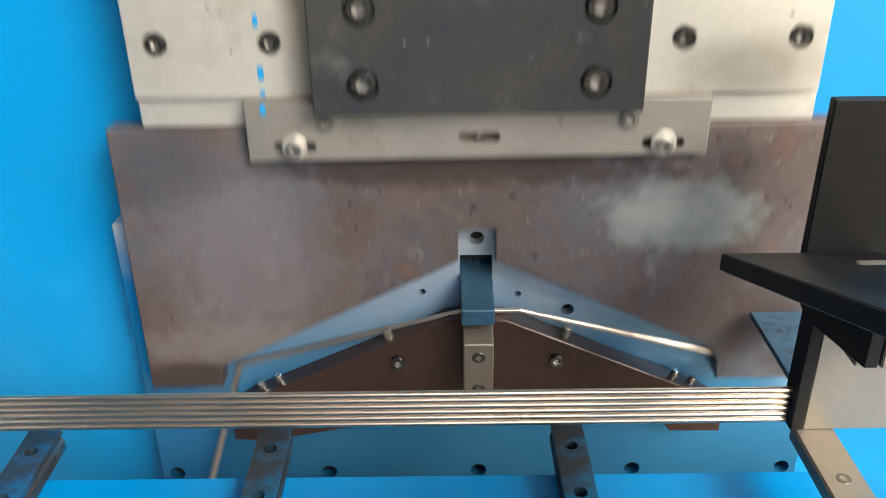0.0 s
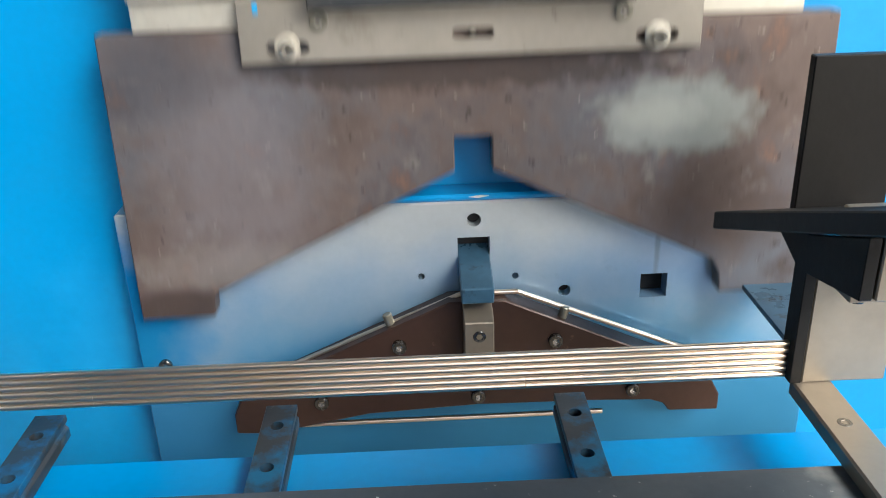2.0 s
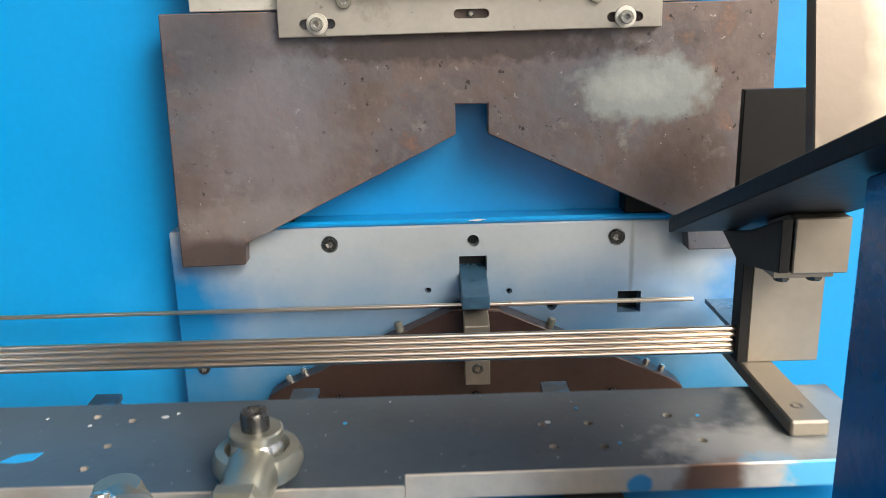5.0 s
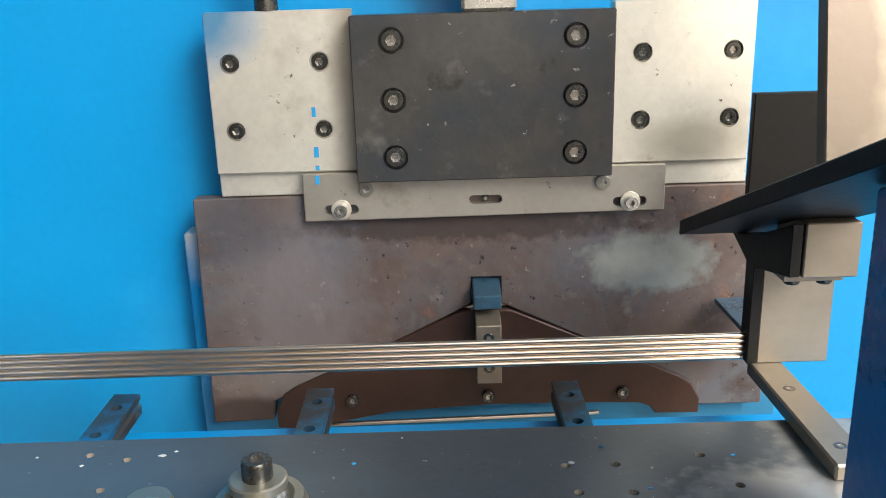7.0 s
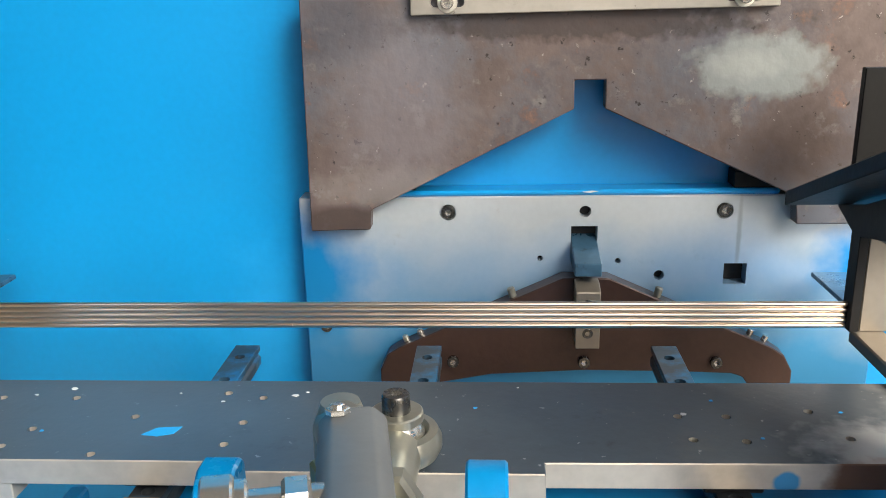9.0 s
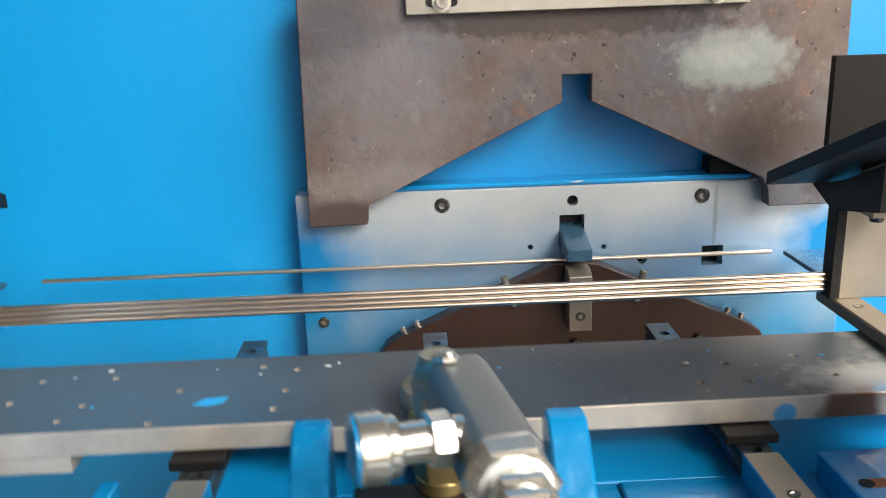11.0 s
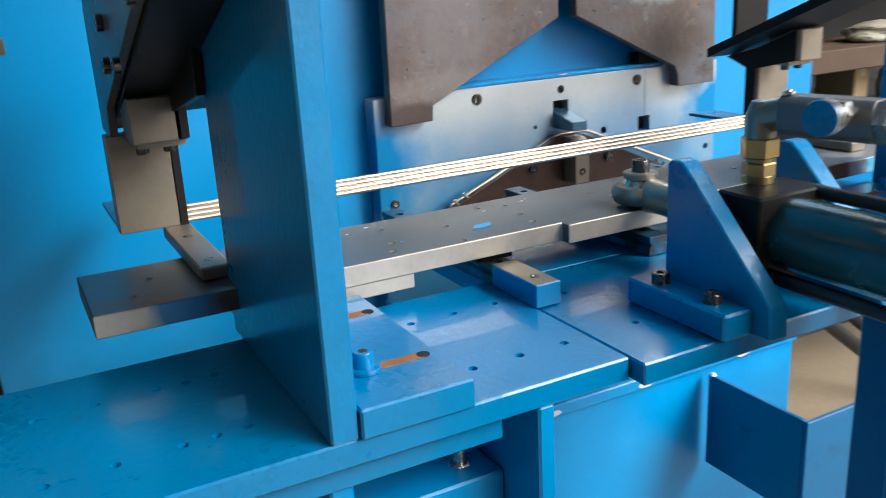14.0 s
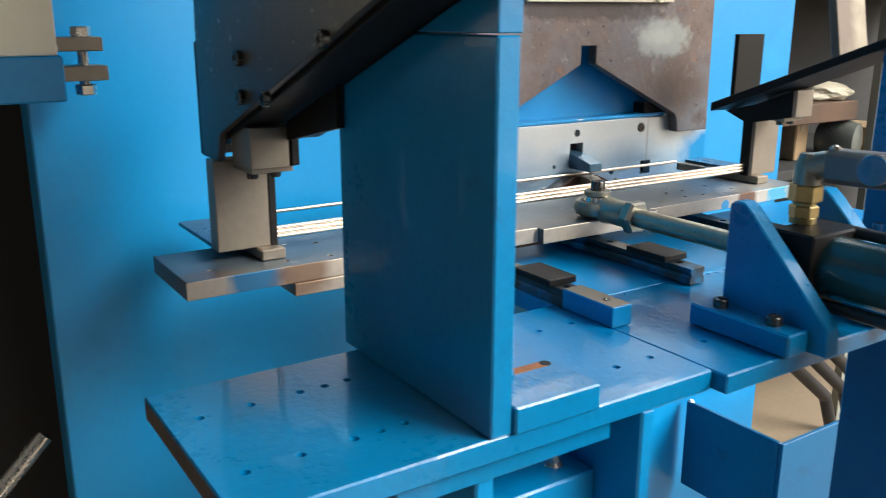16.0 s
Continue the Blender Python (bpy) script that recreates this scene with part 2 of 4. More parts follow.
# blue overspray along the ends and the foot of the bed plate
patch(bed_steel, (-0.32, 0.0, 0.12), (0.075, 0.06, 0.075), (0.01, 0.26, 0.62), 0.7, 25, 0.5)
patch(bed_steel, (0.32, 0.0, 0.14), (0.075, 0.06, 0.04), (0.01, 0.26, 0.62), 0.6, 25, 0.5)
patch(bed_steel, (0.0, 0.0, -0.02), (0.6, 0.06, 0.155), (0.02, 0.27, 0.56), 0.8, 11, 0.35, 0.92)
# this darker blue paints the table's shadow over the foot
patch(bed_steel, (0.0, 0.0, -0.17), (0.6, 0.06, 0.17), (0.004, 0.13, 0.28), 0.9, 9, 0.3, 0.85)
patch(bed_steel, (0.161, 0.0, 0.172), (0.0022, 0.06, 0.04), (0.18, 0.19, 0.19), 0.9, 60, 0.6, 0.45)
# the blue wall's reflection painted over the left of the pusher plate
patch(slate, (-0.5, -0.32, 0.0), (0.3, 0.1, 0.05), (0.13, 0.175, 0.205), 1.0, 18, 0.5, 0.6)
# bright, scuffed end of the pusher plate
patch(slate, (0.2, -0.36, 0.0), (0.055, 0.035, 0.05), (0.3, 0.29, 0.27), 0.9, 40, 0.6, 0.7)
patch(slate, (0.175, -0.372, 0.0), (0.03, 0.012, 0.05), (0.22, 0.1, 0.05), 0.7, 60, 0.6, 0.8)
patch(slate, (0.185, -0.372, 0.0), (0.02, 0.014, 0.05), (0.02, 0.36, 0.68), 0.25, 90, 0.7, 0.95)
patch(slate, (0.172, -0.35, 0.0), (0.05, 0.03, 0.05), (0.42, 0.43, 0.43), 0.8, 70, 0.9, 0.7)
patch(slate, (0.255, -0.31, 0.0), (0.05, 0.075, 0.05), (0.4, 0.41, 0.4), 0.9, 45, 0.8, 0.75)
patch(slate, (-0.69, -0.36, 0.0), (0.03, 0.02, 0.05), (0.2, 0.1, 0.06), 0.8, 50, 0.6, 0.7)

# ---------------------------------------------------------------- mesh helpers


def bevel(bm, width, segments=1):
    if width > 0:
        bmesh.ops.bevel(bm, geom=[e for e in bm.edges if e.calc_face_angle(0) > 0.5], offset=width, segments=segments, affect="EDGES", profile=0.6, clamp_overlap=True)
    return bm


def box(x0, x1, y0, y1, z0, z1, r=0.001):
    bm = bmesh.new()
    bmesh.ops.create_cube(bm, size=1, matrix=Matrix.Translation(((x0 + x1) / 2, (y0 + y1) / 2, (z0 + z1) / 2)) @ Matrix.Diagonal((x1 - x0, y1 - y0, z1 - z0, 1)))
    return bevel(bm, r)


def prism(points, axis, lo, hi, r=0.001):
    """A flat outline drawn out along an axis: 'y' takes (x, z) points, 'x' takes (y, z), 'z' takes (x, y)."""
    bm = bmesh.new()
    put = {"y": lambda a, b, c: (a, c, b), "x": lambda a, b, c: (c, a, b), "z": lambda a, b, c: (a, b, c)}[axis]
    f = bm.faces.new([bm.verts.new(put(a, b, lo)) for a, b in points])
    out = bmesh.ops.extrude_face_region(bm, geom=[f])
    shift = Vector(put(0, 0, hi - lo))
    bmesh.ops.translate(bm, verts=[v for v in out["geom"] if isinstance(v, bmesh.types.BMVert)], vec=shift)
    bmesh.ops.recalc_face_normals(bm, faces=bm.faces)
    return bevel(bm, r)


def lathe(profile, m=None, n=28):
    """A turned body about its own z axis; profile is (radius, z) from bottom to top."""
    bm = bmesh.new()
    rings = []
    for r, z in profile:
        rings.append([bm.verts.new((max(r, 1e-5) * math.cos(2 * math.pi * i / n), max(r, 1e-5) * math.sin(2 * math.pi * i / n), z)) for i in range(n)])
    for a, b in zip(rings, rings[1:]):
        for i in range(n):
            bm.faces.new((a[i], a[(i + 1) % n], b[(i + 1) % n], b[i]))
    bm.faces.new(rings[0][::-1])
    bm.faces.new(rings[-1])
    bmesh.ops.recalc_face_normals(bm, faces=bm.faces)
    if m is not None:
        bmesh.ops.transform(bm, matrix=m, verts=bm.verts)
    return bm


def along(a, b):
    """The pose that sets z 0 at a and points z towards b."""
    a, b = Vector(a), Vector(b)
    return Matrix.Translation(a) @ (b - a).to_track_quat("Z", "Y").to_matrix().to_4x4()


def rod_bm(a, b, r, n=20, chamfer=0.0):
    d = (Vector(b) - Vector(a)).length
    c = chamfer
    prof = [(r - c, 0), (r, c), (r, d - c), (r - c, d)] if c else [(r, 0), (r, d)]
    return lathe(prof, along(a, b), n)


def hexnut(a, b, r, c=0.0015):
    d = (Vector(b) - Vector(a)).length
    return lathe([(r - c, 0), (r, c), (r, d - c), (r - c, d)], along(a, b), 6)


def join(*bms):
    out = bms[0]
    for b in bms[1:]:
        me = bpy.data.meshes.new("tmp")
        b.to_mesh(me)
        out.from_mesh(me)
        bpy.data.meshes.remove(me)
        b.free()
    return out


def smooth(me, angle=28):
    for p in me.polygons:
        p.use_smooth = True
    me.set_sharp_from_angle(angle=radians(angle))


def part(name, bm, mat, parent=None, label="", m=None):
    me = bpy.data.meshes.new(name)
    bm.to_mesh(me)
    bm.free()
    me.materials.append(mat)
    smooth(me)
    ob = new(name, me)
    if parent is not None:
        ob.parent = parent
    if m is not None:
        ob.matrix_basis = m
    if label:
        ob["label"] = label
    return ob


def carve(ob, *cutters):
    """Cuts holes through a mesh."""
    bpy.context.view_layer.update()
    for bm in cutters:
        me = bpy.data.meshes.new("cutter")
        bm.to_mesh(me)
        bm.free()
        c = bpy.data.objects.new("cutter", me)
        scene.collection.objects.link(c)
        c.matrix_world = ob.matrix_world
        md = ob.modifiers.new("cut", "BOOLEAN")
        md.operation, md.object, md.solver = "DIFFERENCE", c, "EXACT"
        bpy.context.view_layer.update()
        dg = bpy.context.evaluated_depsgraph_get()
        res = bpy.data.meshes.new_from_object(ob.evaluated_get(dg))
        ob.modifiers.clear()
        old = ob.data
        ob.data = res
        bpy.data.meshes.remove(old)
        bpy.data.objects.remove(c)
        bpy.data.meshes.remove(me)
    smooth(ob.data)
    return ob


def face_paint(ob, mat, test):
    """Gives the faces whose normal and centre pass the test a second material."""
    ob.data.materials.append(mat)
    for p in ob.data.polygons:
        if test(p.normal, p.center):
            p.material_index = len(ob.data.materials) - 1


def empty(name, m=None):
    e = new(name)
    e.empty_display_size = 0.05
    if m is not None:
        e.matrix_basis = m
    return e


TO_FRONT = pose(0, 0, 0, 90, 0, 0)
SCREWS = {}


def screw_mesh(r, h):
    """A socket-head cap screw: chamfered head with a hexagon socket."""
    key = (r, h)
    if key in SCREWS:
        return SCREWS[key]
    n, s = 24, r * 0.52
    bm = bmesh.new()

    def ring(rad, z, hexed=False):
        out = []
        for i in range(n):
            a = 2 * math.pi * i / n
            k = rad
            if hexed:
                k = rad * math.cos(math.pi / 6) / math.cos((a % (math.pi / 3)) - math.pi / 6)
            out.append(bm.verts.new((k * math.cos(a), k * math.sin(a), z)))
        return out
    rings = [ring(r, 0), ring(r, h * 0.85), ring(r * 0.9, h), ring(s, h, True), ring(s, h * 0.35, True)]
    for a, b in zip(rings, rings[1:]):
        for i in range(n):
            bm.faces.new((a[i], a[(i + 1) % n], b[(i + 1) % n], b[i]))
    bm.faces.new(rings[-1])
    bmesh.ops.recalc_face_normals(bm, faces=bm.faces)
    me = bpy.data.meshes.new("screw")
    bm.to_mesh(me)
    bm.free()
    me.materials.append(black_bolt)
    me.materials.append(socket_steel)
    for p in me.polygons:
        if p.center.xy.length < s * 0.98 and p.center.z < h * 0.8:
            p.material_index = 1
    smooth(me)
    SCREWS[key] = me
    return me


def screw(parent, at, r=0.008, h=0.006, turn=TO_FRONT, name="bolt", mat=None):
    me = screw_mesh(r, h)
    ob = new(name, me)
    if mat is not None:
        ob.data = me.copy()
        ob.data.materials[0] = mat
    if parent is not None:
        ob.parent = parent
    ob.matrix_basis = Matrix.Translation(at) @ turn
    return ob


def bore(x, y, z, r, depth, n=24):
    """A cutter for a hole that opens towards the front."""
    return rod_bm((x, y - 0.01, z), (x, y + depth, z), r, n)


# ---------------------------------------------------------------- the hall and the machine's frame
floor = part("floor", box(-9, 9, -9, 9, -0.1, 0, 0), concrete)
tagged(floor, "dusty tan concrete workshop floor", "floor", kind="structure")
wall = part("wall_north", box(-0.807, 0.578, 0.03, 0.09, 0.05, 2.4, 0.002), blue)
tagged(wall, "bright blue painted steel back plate of the bending machine", "machine frame", kind="structure")
lip = empty("frame_lip", pose(0, 0, 0))
tagged(lip, "bright blue welded lip across the machine frame under the table", "machine frame")
part("strip", box(-0.42, 0.577, 0.018, 0.0295, 0.646, 0.668, 0.002), blue, lip)
for x0, x1, seed in ((-0.03, 0.006, 1), (0.172, 0.204, 2), (0.408, 0.446, 3), (-0.21, -0.18, 4)):
    rnd = random.Random(seed)
    ring = [(x0 + (x1 - x0) * (0.5 + 0.5 * math.cos(a)), 0.654 + rnd.uniform(0.004, 0.007) * math.sin(a)) for a in [2 * math.pi * i / 10 for i in range(10)]]
    part("weld_spot", prism(ring, "y", 0.0162, 0.0179, 0.0005), chip_white, lip, "bare pale weld spot")
back = part("wall_back", box(-9, 9, 5.0, 5.2, 0, 5.2, 0), hall_dark)
tagged(back, "plain dark rear wall of the workshop hall", "wall", kind="structure")
# side, front and overhead screens, added out of view, let daylight in front right
left = part("light_screen_west", box(-3.2, -3, -4.5, 5.0, 0, 5.2, 0), hall_grey)
tagged(left, "unseen grey screen added to block daylight from the left", "wall", kind="structure")
front = part("light_screen_south", box(-3, -0.4, -4.7, -4.5, 0, 5.2, 0), hall_grey)
tagged(front, "unseen grey screen added to block daylight from the front left", "wall", kind="structure")
sky_screen = part("ceiling", box(-3.2, 2, -4.7, 5.2, 5.21, 5.3, 0), hall_grey)
tagged(sky_screen, "unseen grey screen added overhead to block the sky", "ceiling", kind="structure")
cab = empty("control_cabinet", pose(0, 0, 0))
part("body", box(-1.9, -0.3, 0.32, 0.9, 0, 2.1, 0.01), hall_dark, cab)
for x0, x1 in ((-1.89, -1.105), (-1.095, -0.31)):
    d = part("door", box(x0, x1, 0.3, 0.3195, 0.06, 2.08, 0.004), hall_dark, cab)
    hx = x1 - 0.06 if x0 < -1.5 else x0 + 0.06
    part("handle", join(rod_bm((hx, 0.285, 1.0), (hx, 0.285, 1.14), 0.007, 14, 0.001), rod_bm((hx, 0.285, 1.02), (hx, 0.3, 1.02), 0.005, 12), rod_bm((hx, 0.285, 1.12), (hx, 0.3, 1.12), 0.005, 12)), zinc, d, "plain steel handle")
tagged(cab, "dark steel cabinet standing behind the machine", "cabinet")
pipe = part("pipe", rod_bm((-1.0, 0.05, 0.695), (-0.828, 0.07, 0.86), 0.011, 16), zinc)
tagged(pipe, "thin bright steel pipe leaning beside the frame", "pipe")
rack = empty("storage_rack", pose(0, 0, 0))
tagged(rack, "dark steel storage rack behind the machine", "rack")
part("back_panel", box(0.7, 2.6, 1.0, 1.03, 0, 2.6, 0.002), hall_dark, rack)
for z in (0.45, 0.915, 1.45):
    part("shelf", box(0.72, 2.58, 0.5, 0.999, z, z + 0.03, 0.002), hall_dark, rack)
part("board", box(0.765, 1.62, 0.51, 0.8, 1.075, 1.135, 0.003), brown_wood, rack, "rough brown timber board")
part("bracket", box(0.77, 0.8, 0.55, 0.999, 0.9455, 1.0745, 0.002), hall_dark, rack)
for x in (0.72, 1.655, 2.54):
    part("post", box(x, x + 0.028, 0.47, 0.498, 0.0, 2.5, 0.002), post_grey if x == 1.655 else hall_dark, rack)
for x0, x1, z0, z1, y0 in ((1.7, 1.86, 0.9455, 1.045, 0.52), (1.45, 1.512, 0.9455, 1.068, 0.6), (0.95, 1.1, 1.1355, 1.24, 0.55)):
    c = empty("carton", pose(0, 0, 0))
    tagged(c, "tan cardboard carton standing on the rack", "box", group="cartons on the rack")
    part("body", box(x0, x1, y0, y0 + 0.14, z0, z1, 0.004), carton, c)
    part("tape", box((x0 + x1) / 2 - 0.012, (x0 + x1) / 2 + 0.012, y0 - 0.0015, y0 + 0.1, z1 - 0.03, z1 + 0.0008, 0.0003), carton_tape, c, "paler packing tape")
rnd = random.Random(5)
sack_bm = bmesh.new()
bmesh.ops.create_icosphere(sack_bm, subdivisions=4, radius=1)
for v in sack_bm.verts:
    w = 1 + 0.12 * math.sin(5.1 * v.co.x + 2 * v.co.y) * math.sin(4.3 * v.co.z + 3 * v.co.x) + rnd.uniform(-0.03, 0.03)
    v.co = Vector((1.545 + 0.115 * v.co.x * w, 0.6 + 0.08 * v.co.y * w, max(1.1355, 1.158 + 0.034 * v.co.z * w)))
tagged(part("sack", sack_bm, sack_film), "crumpled cream plastic sack lying on the timber board", "sack")
drum = empty("gear_motor", pose(0, 0, 0))
tagged(drum, "grey-green rounded gear motor lying on the rack", "motor")
part("housing", lathe([(0.03, 0), (0.055, 0.008), (0.062, 0.03), (0.062, 0.1), (0.05, 0.125), (0.03, 0.13)], along((1.62, 0.49, 1.0075), (1.56, 0.7, 1.0075)), 30), motor_grey, drum)
part("foot", box(1.55, 1.64, 0.52, 0.62, 0.9455, 0.952, 0.001), motor_grey, drum)
part("terminal_box", box(1.585, 1.63, 0.53, 0.575, 1.055, 1.072, 0.004), hall_dark, drum)
tagged(part("rag", lathe([(0.012, 0), (0.02, 0.006), (0.016, 0.02), (0.006, 0.026)], pose(1.81, 0.56, 1.0455), 9), red_cloth), "small red rag crumpled on a carton", "rag")

# ---------------------------------------------------------------- bed plate and lower die
bed = empty("die_bed_plate", pose(0, 0, 1.0))
tagged(bed, "pale ground steel bed plate with blue overspray on its ends", "machine plate")
FOOT_HOLES = (-0.29, -0.142, 0.003, 0.152, 0.297)
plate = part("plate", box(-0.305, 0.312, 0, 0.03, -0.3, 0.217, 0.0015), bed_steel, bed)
carve(plate, box(-0.0145, 0.0135, -0.01, 0.02, 0.148, 0.184, 0), box(0.148, 0.172, -0.01, 0.02, 0.119, 0.142, 0),
      bore(0, 0, 0.2, 0.0062, 0.02), bore(-0.145, 0, 0.2, 0.0088, 0.006), bore(0.145, 0, 0.2, 0.0088, 0.006),
      bore(0.294, 0, 0.076, 0.005, 0.015), bore(-0.047, 0, 0.1485, 0.003, 0.015), bore(0.036, 0, 0.1455, 0.003, 0.015), bore(0.08, 0, 0.129, 0.0055, 0.015),
      *[bore(x, 0, -0.052, 0.0075, 0.015) for x in FOOT_HOLES])
for x in (-0.145, 0.145):
    screw(bed, (x, 0.005, 0.2), 0.0074, 0.006)
screw(bed, (-0.283, 0.0, 0.07), 0.006, 0.004)
part("hole_back", box(-0.0143, 0.0133, 0.0165, 0.0195, 0.1482, 0.1838, 0), hole_black, bed)
part("hole_back", box(0.1482, 0.1718, 0.0165, 0.0195, 0.1192, 0.1418, 0), hole_black, bed)
for hx, hz, hr in ((0, 0.2, 0.006), (0.294, 0.076, 0.0048), (-0.047, 0.1485, 0.0028), (0.036, 0.1455, 0.0028), (0.08, 0.129, 0.0053), *[(x, -0.052, 0.0073) for x in FOOT_HOLES]):
    part("hole_back", rod_bm((hx, 0.011, hz), (hx, 0.013, hz), hr, 20), hole_black, bed)
part("paint_chip", prism([(-0.004, 0.2215), (0.004, 0.2205), (0.013, 0.2222), (0.006, 0.2228)], "y", -0.0016, -0.0002, 0), chip_white, bed)
part("ledge", box(-0.27, 0.2, 0.0, 0.03, 0.2172, 0.2232, 0.002), blue, bed, "blue painted ledge strip")
# black blocks added for the shadowed gaps at the corners of the V notch
for x0, x1 in ((-0.236, -0.179), (0.153, 0.246)):
    part("gap_shade_block", box(x0, x1, 0.004, 0.0298, 0.2234, 0.241, 0.001), black, bed, "black block standing for the shadowed gap behind the upper die")
part("plunger", prism([(0.02, 0.148), (0.02, 0.172), (-0.012, 0.166), (-0.047, 0.157), (-0.048, 0.1435), (0.012, 0.1435)], "x", -0.0142, 0.0132, 0.001), blue_reflection, bed, "dark steel plunger block with a painted blue reflection")

die = empty("lower_die", pose(0, 0, 1.0))
tagged(die, "brown scaled steel lower die shaped like a low gable", "bending die")
outline = [(-0.024, 0.1335), (-0.2, 0.0545), (-0.213, 0.046), (-0.2215, 0.028), (-0.2215, 0.008), (-0.19, 0.006), (-0.165, 0.011), (-0.1, 0.023), (0, 0.028), (0.1, 0.027),
           (0.158, 0.025), (0.17, 0.021), (0.176, 0.0125), (0.2215, 0.0115), (0.2215, 0.028), (0.212, 0.046), (0.199, 0.055), (0.024, 0.1335)]
part("body", prism(outline, "y", -0.024, -0.0005, 0.0012), die_brown, die)
for x, z in ((-0.1415, 0.039), (0, 0.039), (0.1405, 0.039), (-0.069, 0.093), (0.069, 0.093)):
    screw(die, (x, -0.0235, z), 0.0065, 0.006)
for sx in (-1, 1):
    for d in (0.0, 0.016):
        bx, bz = sx * (0.176 + d), 0.0665 - 0.45 * d
        part("pin", rod_bm((bx, -0.012, bz - 0.003), (bx + sx * 0.0026, -0.012, bz + 0.005), 0.0034, 14, 0.0006), zinc, die, "bright pin end")
    part("stud", rod_bm((sx * 0.075, -0.014, 0.106), (sx * 0.079, -0.014, 0.12), 0.0042, 14, 0.0008), olive, die, "worn locating stud")
part("insert", prism([(-0.024, 0.134), (-0.04, 0.134), (-0.053, 0.128), (-0.053, 0.066), (-0.024, 0.066)], "x", -0.0125, 0.0125, 0.0008), tan_steel, die, "tan machined steel centre insert")
for z in (0.115, 0.083):
    screw(die, (0, -0.0505, z), 0.0055, 0.003)

# ---------------------------------------------------------------- the ram with the upper die (z 0 is its lowest point of travel, 1.0 m up)
ram = empty("press_ram", pose(0, 0, 1.0))
tagged(ram, "press ram with rusty V-notched upper die and bolted steel guide plates", "press ram")
up = [(-0.286, 0.2565), (-0.289, 0.0145), (-0.226, 0.016), (-0.2245, 0.037), (-0.016, 0.1395), (-0.016, 0.168), (0.0145, 0.168), (0.0145, 0.1395), (0.203, 0.051), (0.21, 0.038), (0.212, 0.019), (0.288, 0.019), (0.284, 0.2565)]
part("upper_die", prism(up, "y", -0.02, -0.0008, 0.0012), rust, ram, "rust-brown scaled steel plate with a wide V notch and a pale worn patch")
part("spacer_strip", box(-0.258, 0.256, -0.016, 0.0, 0.2575, 0.281, 0.0008), steel, ram, "thin pale steel strip")
for x0, x1, holes in ((-0.258, -0.1215, (-0.2365, -0.153)), (0.1215, 0.254, (0.149, 0.234))):
    g = part("guide_plate", box(x0, x1, -0.022, 0.0, 0.281, 0.432, 0.001), steel, ram, "bright ground steel guide plate")
    carve(g, *[bore(x, -0.022, z, 0.0092, 0.006) for x in holes for z in (0.322, 0.385)])
    for x in holes:
        for z in (0.322, 0.385):
            screw(ram, (x, -0.0165, z), 0.0076, 0.0055)
cover = part("cover_plate", box(-0.1215, 0.119, -0.045, 0.0, 0.2735, 0.426, 0.001), dark_steel, ram, "dark grey ground steel cover plate")
carve(cover, *[bore(x, -0.045, z, 0.0118, 0.008) for x in (-0.0845, 0.083) for z in (0.297, 0.35, 0.4035)])
for x in (-0.0845, 0.083):
    for z in (0.297, 0.35, 0.4035):
        screw(ram, (x, -0.038, z), 0.0098, 0.0075)
bar = part("clamp_bar", prism([(-0.176, 0.233), (0.174, 0.235), (0.174, 0.28), (0.1195, 0.28), (0.1195, 0.2725), (-0.122, 0.2725), (-0.122, 0.28), (-0.176, 0.28)], "y", -0.029, -0.0202, 0.0008), bar_steel, ram, "slotted ground steel clamp bar")


def slot(xa, xb, z, r):
    return prism([(xa + r * math.cos(a), z + r * math.sin(a)) for a in [math.pi / 2 + math.pi * i / 8 for i in range(9)]] +
                 [(xb + r * math.cos(a), z + r * math.sin(a)) for a in [-math.pi / 2 + math.pi * i / 8 for i in range(9)]], "y", -0.05, -0.0195, 0)


carve(bar, slot(-0.152, -0.128, 0.2445, 0.0045), slot(0.128, 0.152, 0.2445, 0.0045), slot(-0.012, 0.012, 0.2505, 0.0042))
for x in (-0.14, 0.14):
    part("washer", rod_bm((x, -0.029, 0.2445), (x, -0.0315, 0.2445), 0.0098, 28, 0.0005), steel, ram, "pale steel washer")
    screw(ram, (x, -0.0315, 0.2445), 0.0062, 0.007, mat=zinc)
for x in (-0.115, 0.113):
    screw(ram, (x, -0.029, 0.2645), 0.0072, 0.004, mat=olive)
screw(ram, (0.0, -0.022, 0.2505), 0.0035, 0.003)

for z0, z1, w in ((0.334, 0.343, 0.0018), (0.295, 0.305, 0.0022), (0.2825, 0.287, 0.0018), (0.27, 0.2785, 0.002)):
    part("paint_drip", box(-0.1615 - w, -0.1615 + w, -0.0224 if z0 > 0.281 else -0.0294, -0.0221 if z0 > 0.281 else -0.0289, z0, z1, 0), chip_blue, ram, "blue paint drip")
part("guide_rod", rod_bm((-0.2, -0.012, 0.432), (-0.2, -0.012, 0.7), 0.011, 24), black_bolt, ram, "black guide rod")
part("coupling", box(-0.02, 0.03, -0.04, -0.002, 0.4262, 0.62, 0.003), zinc, ram, "pale steel coupling block")

# blue guide rails up the frame, beside and above the ram
post = part("ram_head_block", box(-0.2, 0.2, 0.0, 0.029, 0.6, 1.2, 0.002), blue, None)
post.location = (0, 0, 1.0)
tagged(post, "blue painted block over the ram", "machine block")

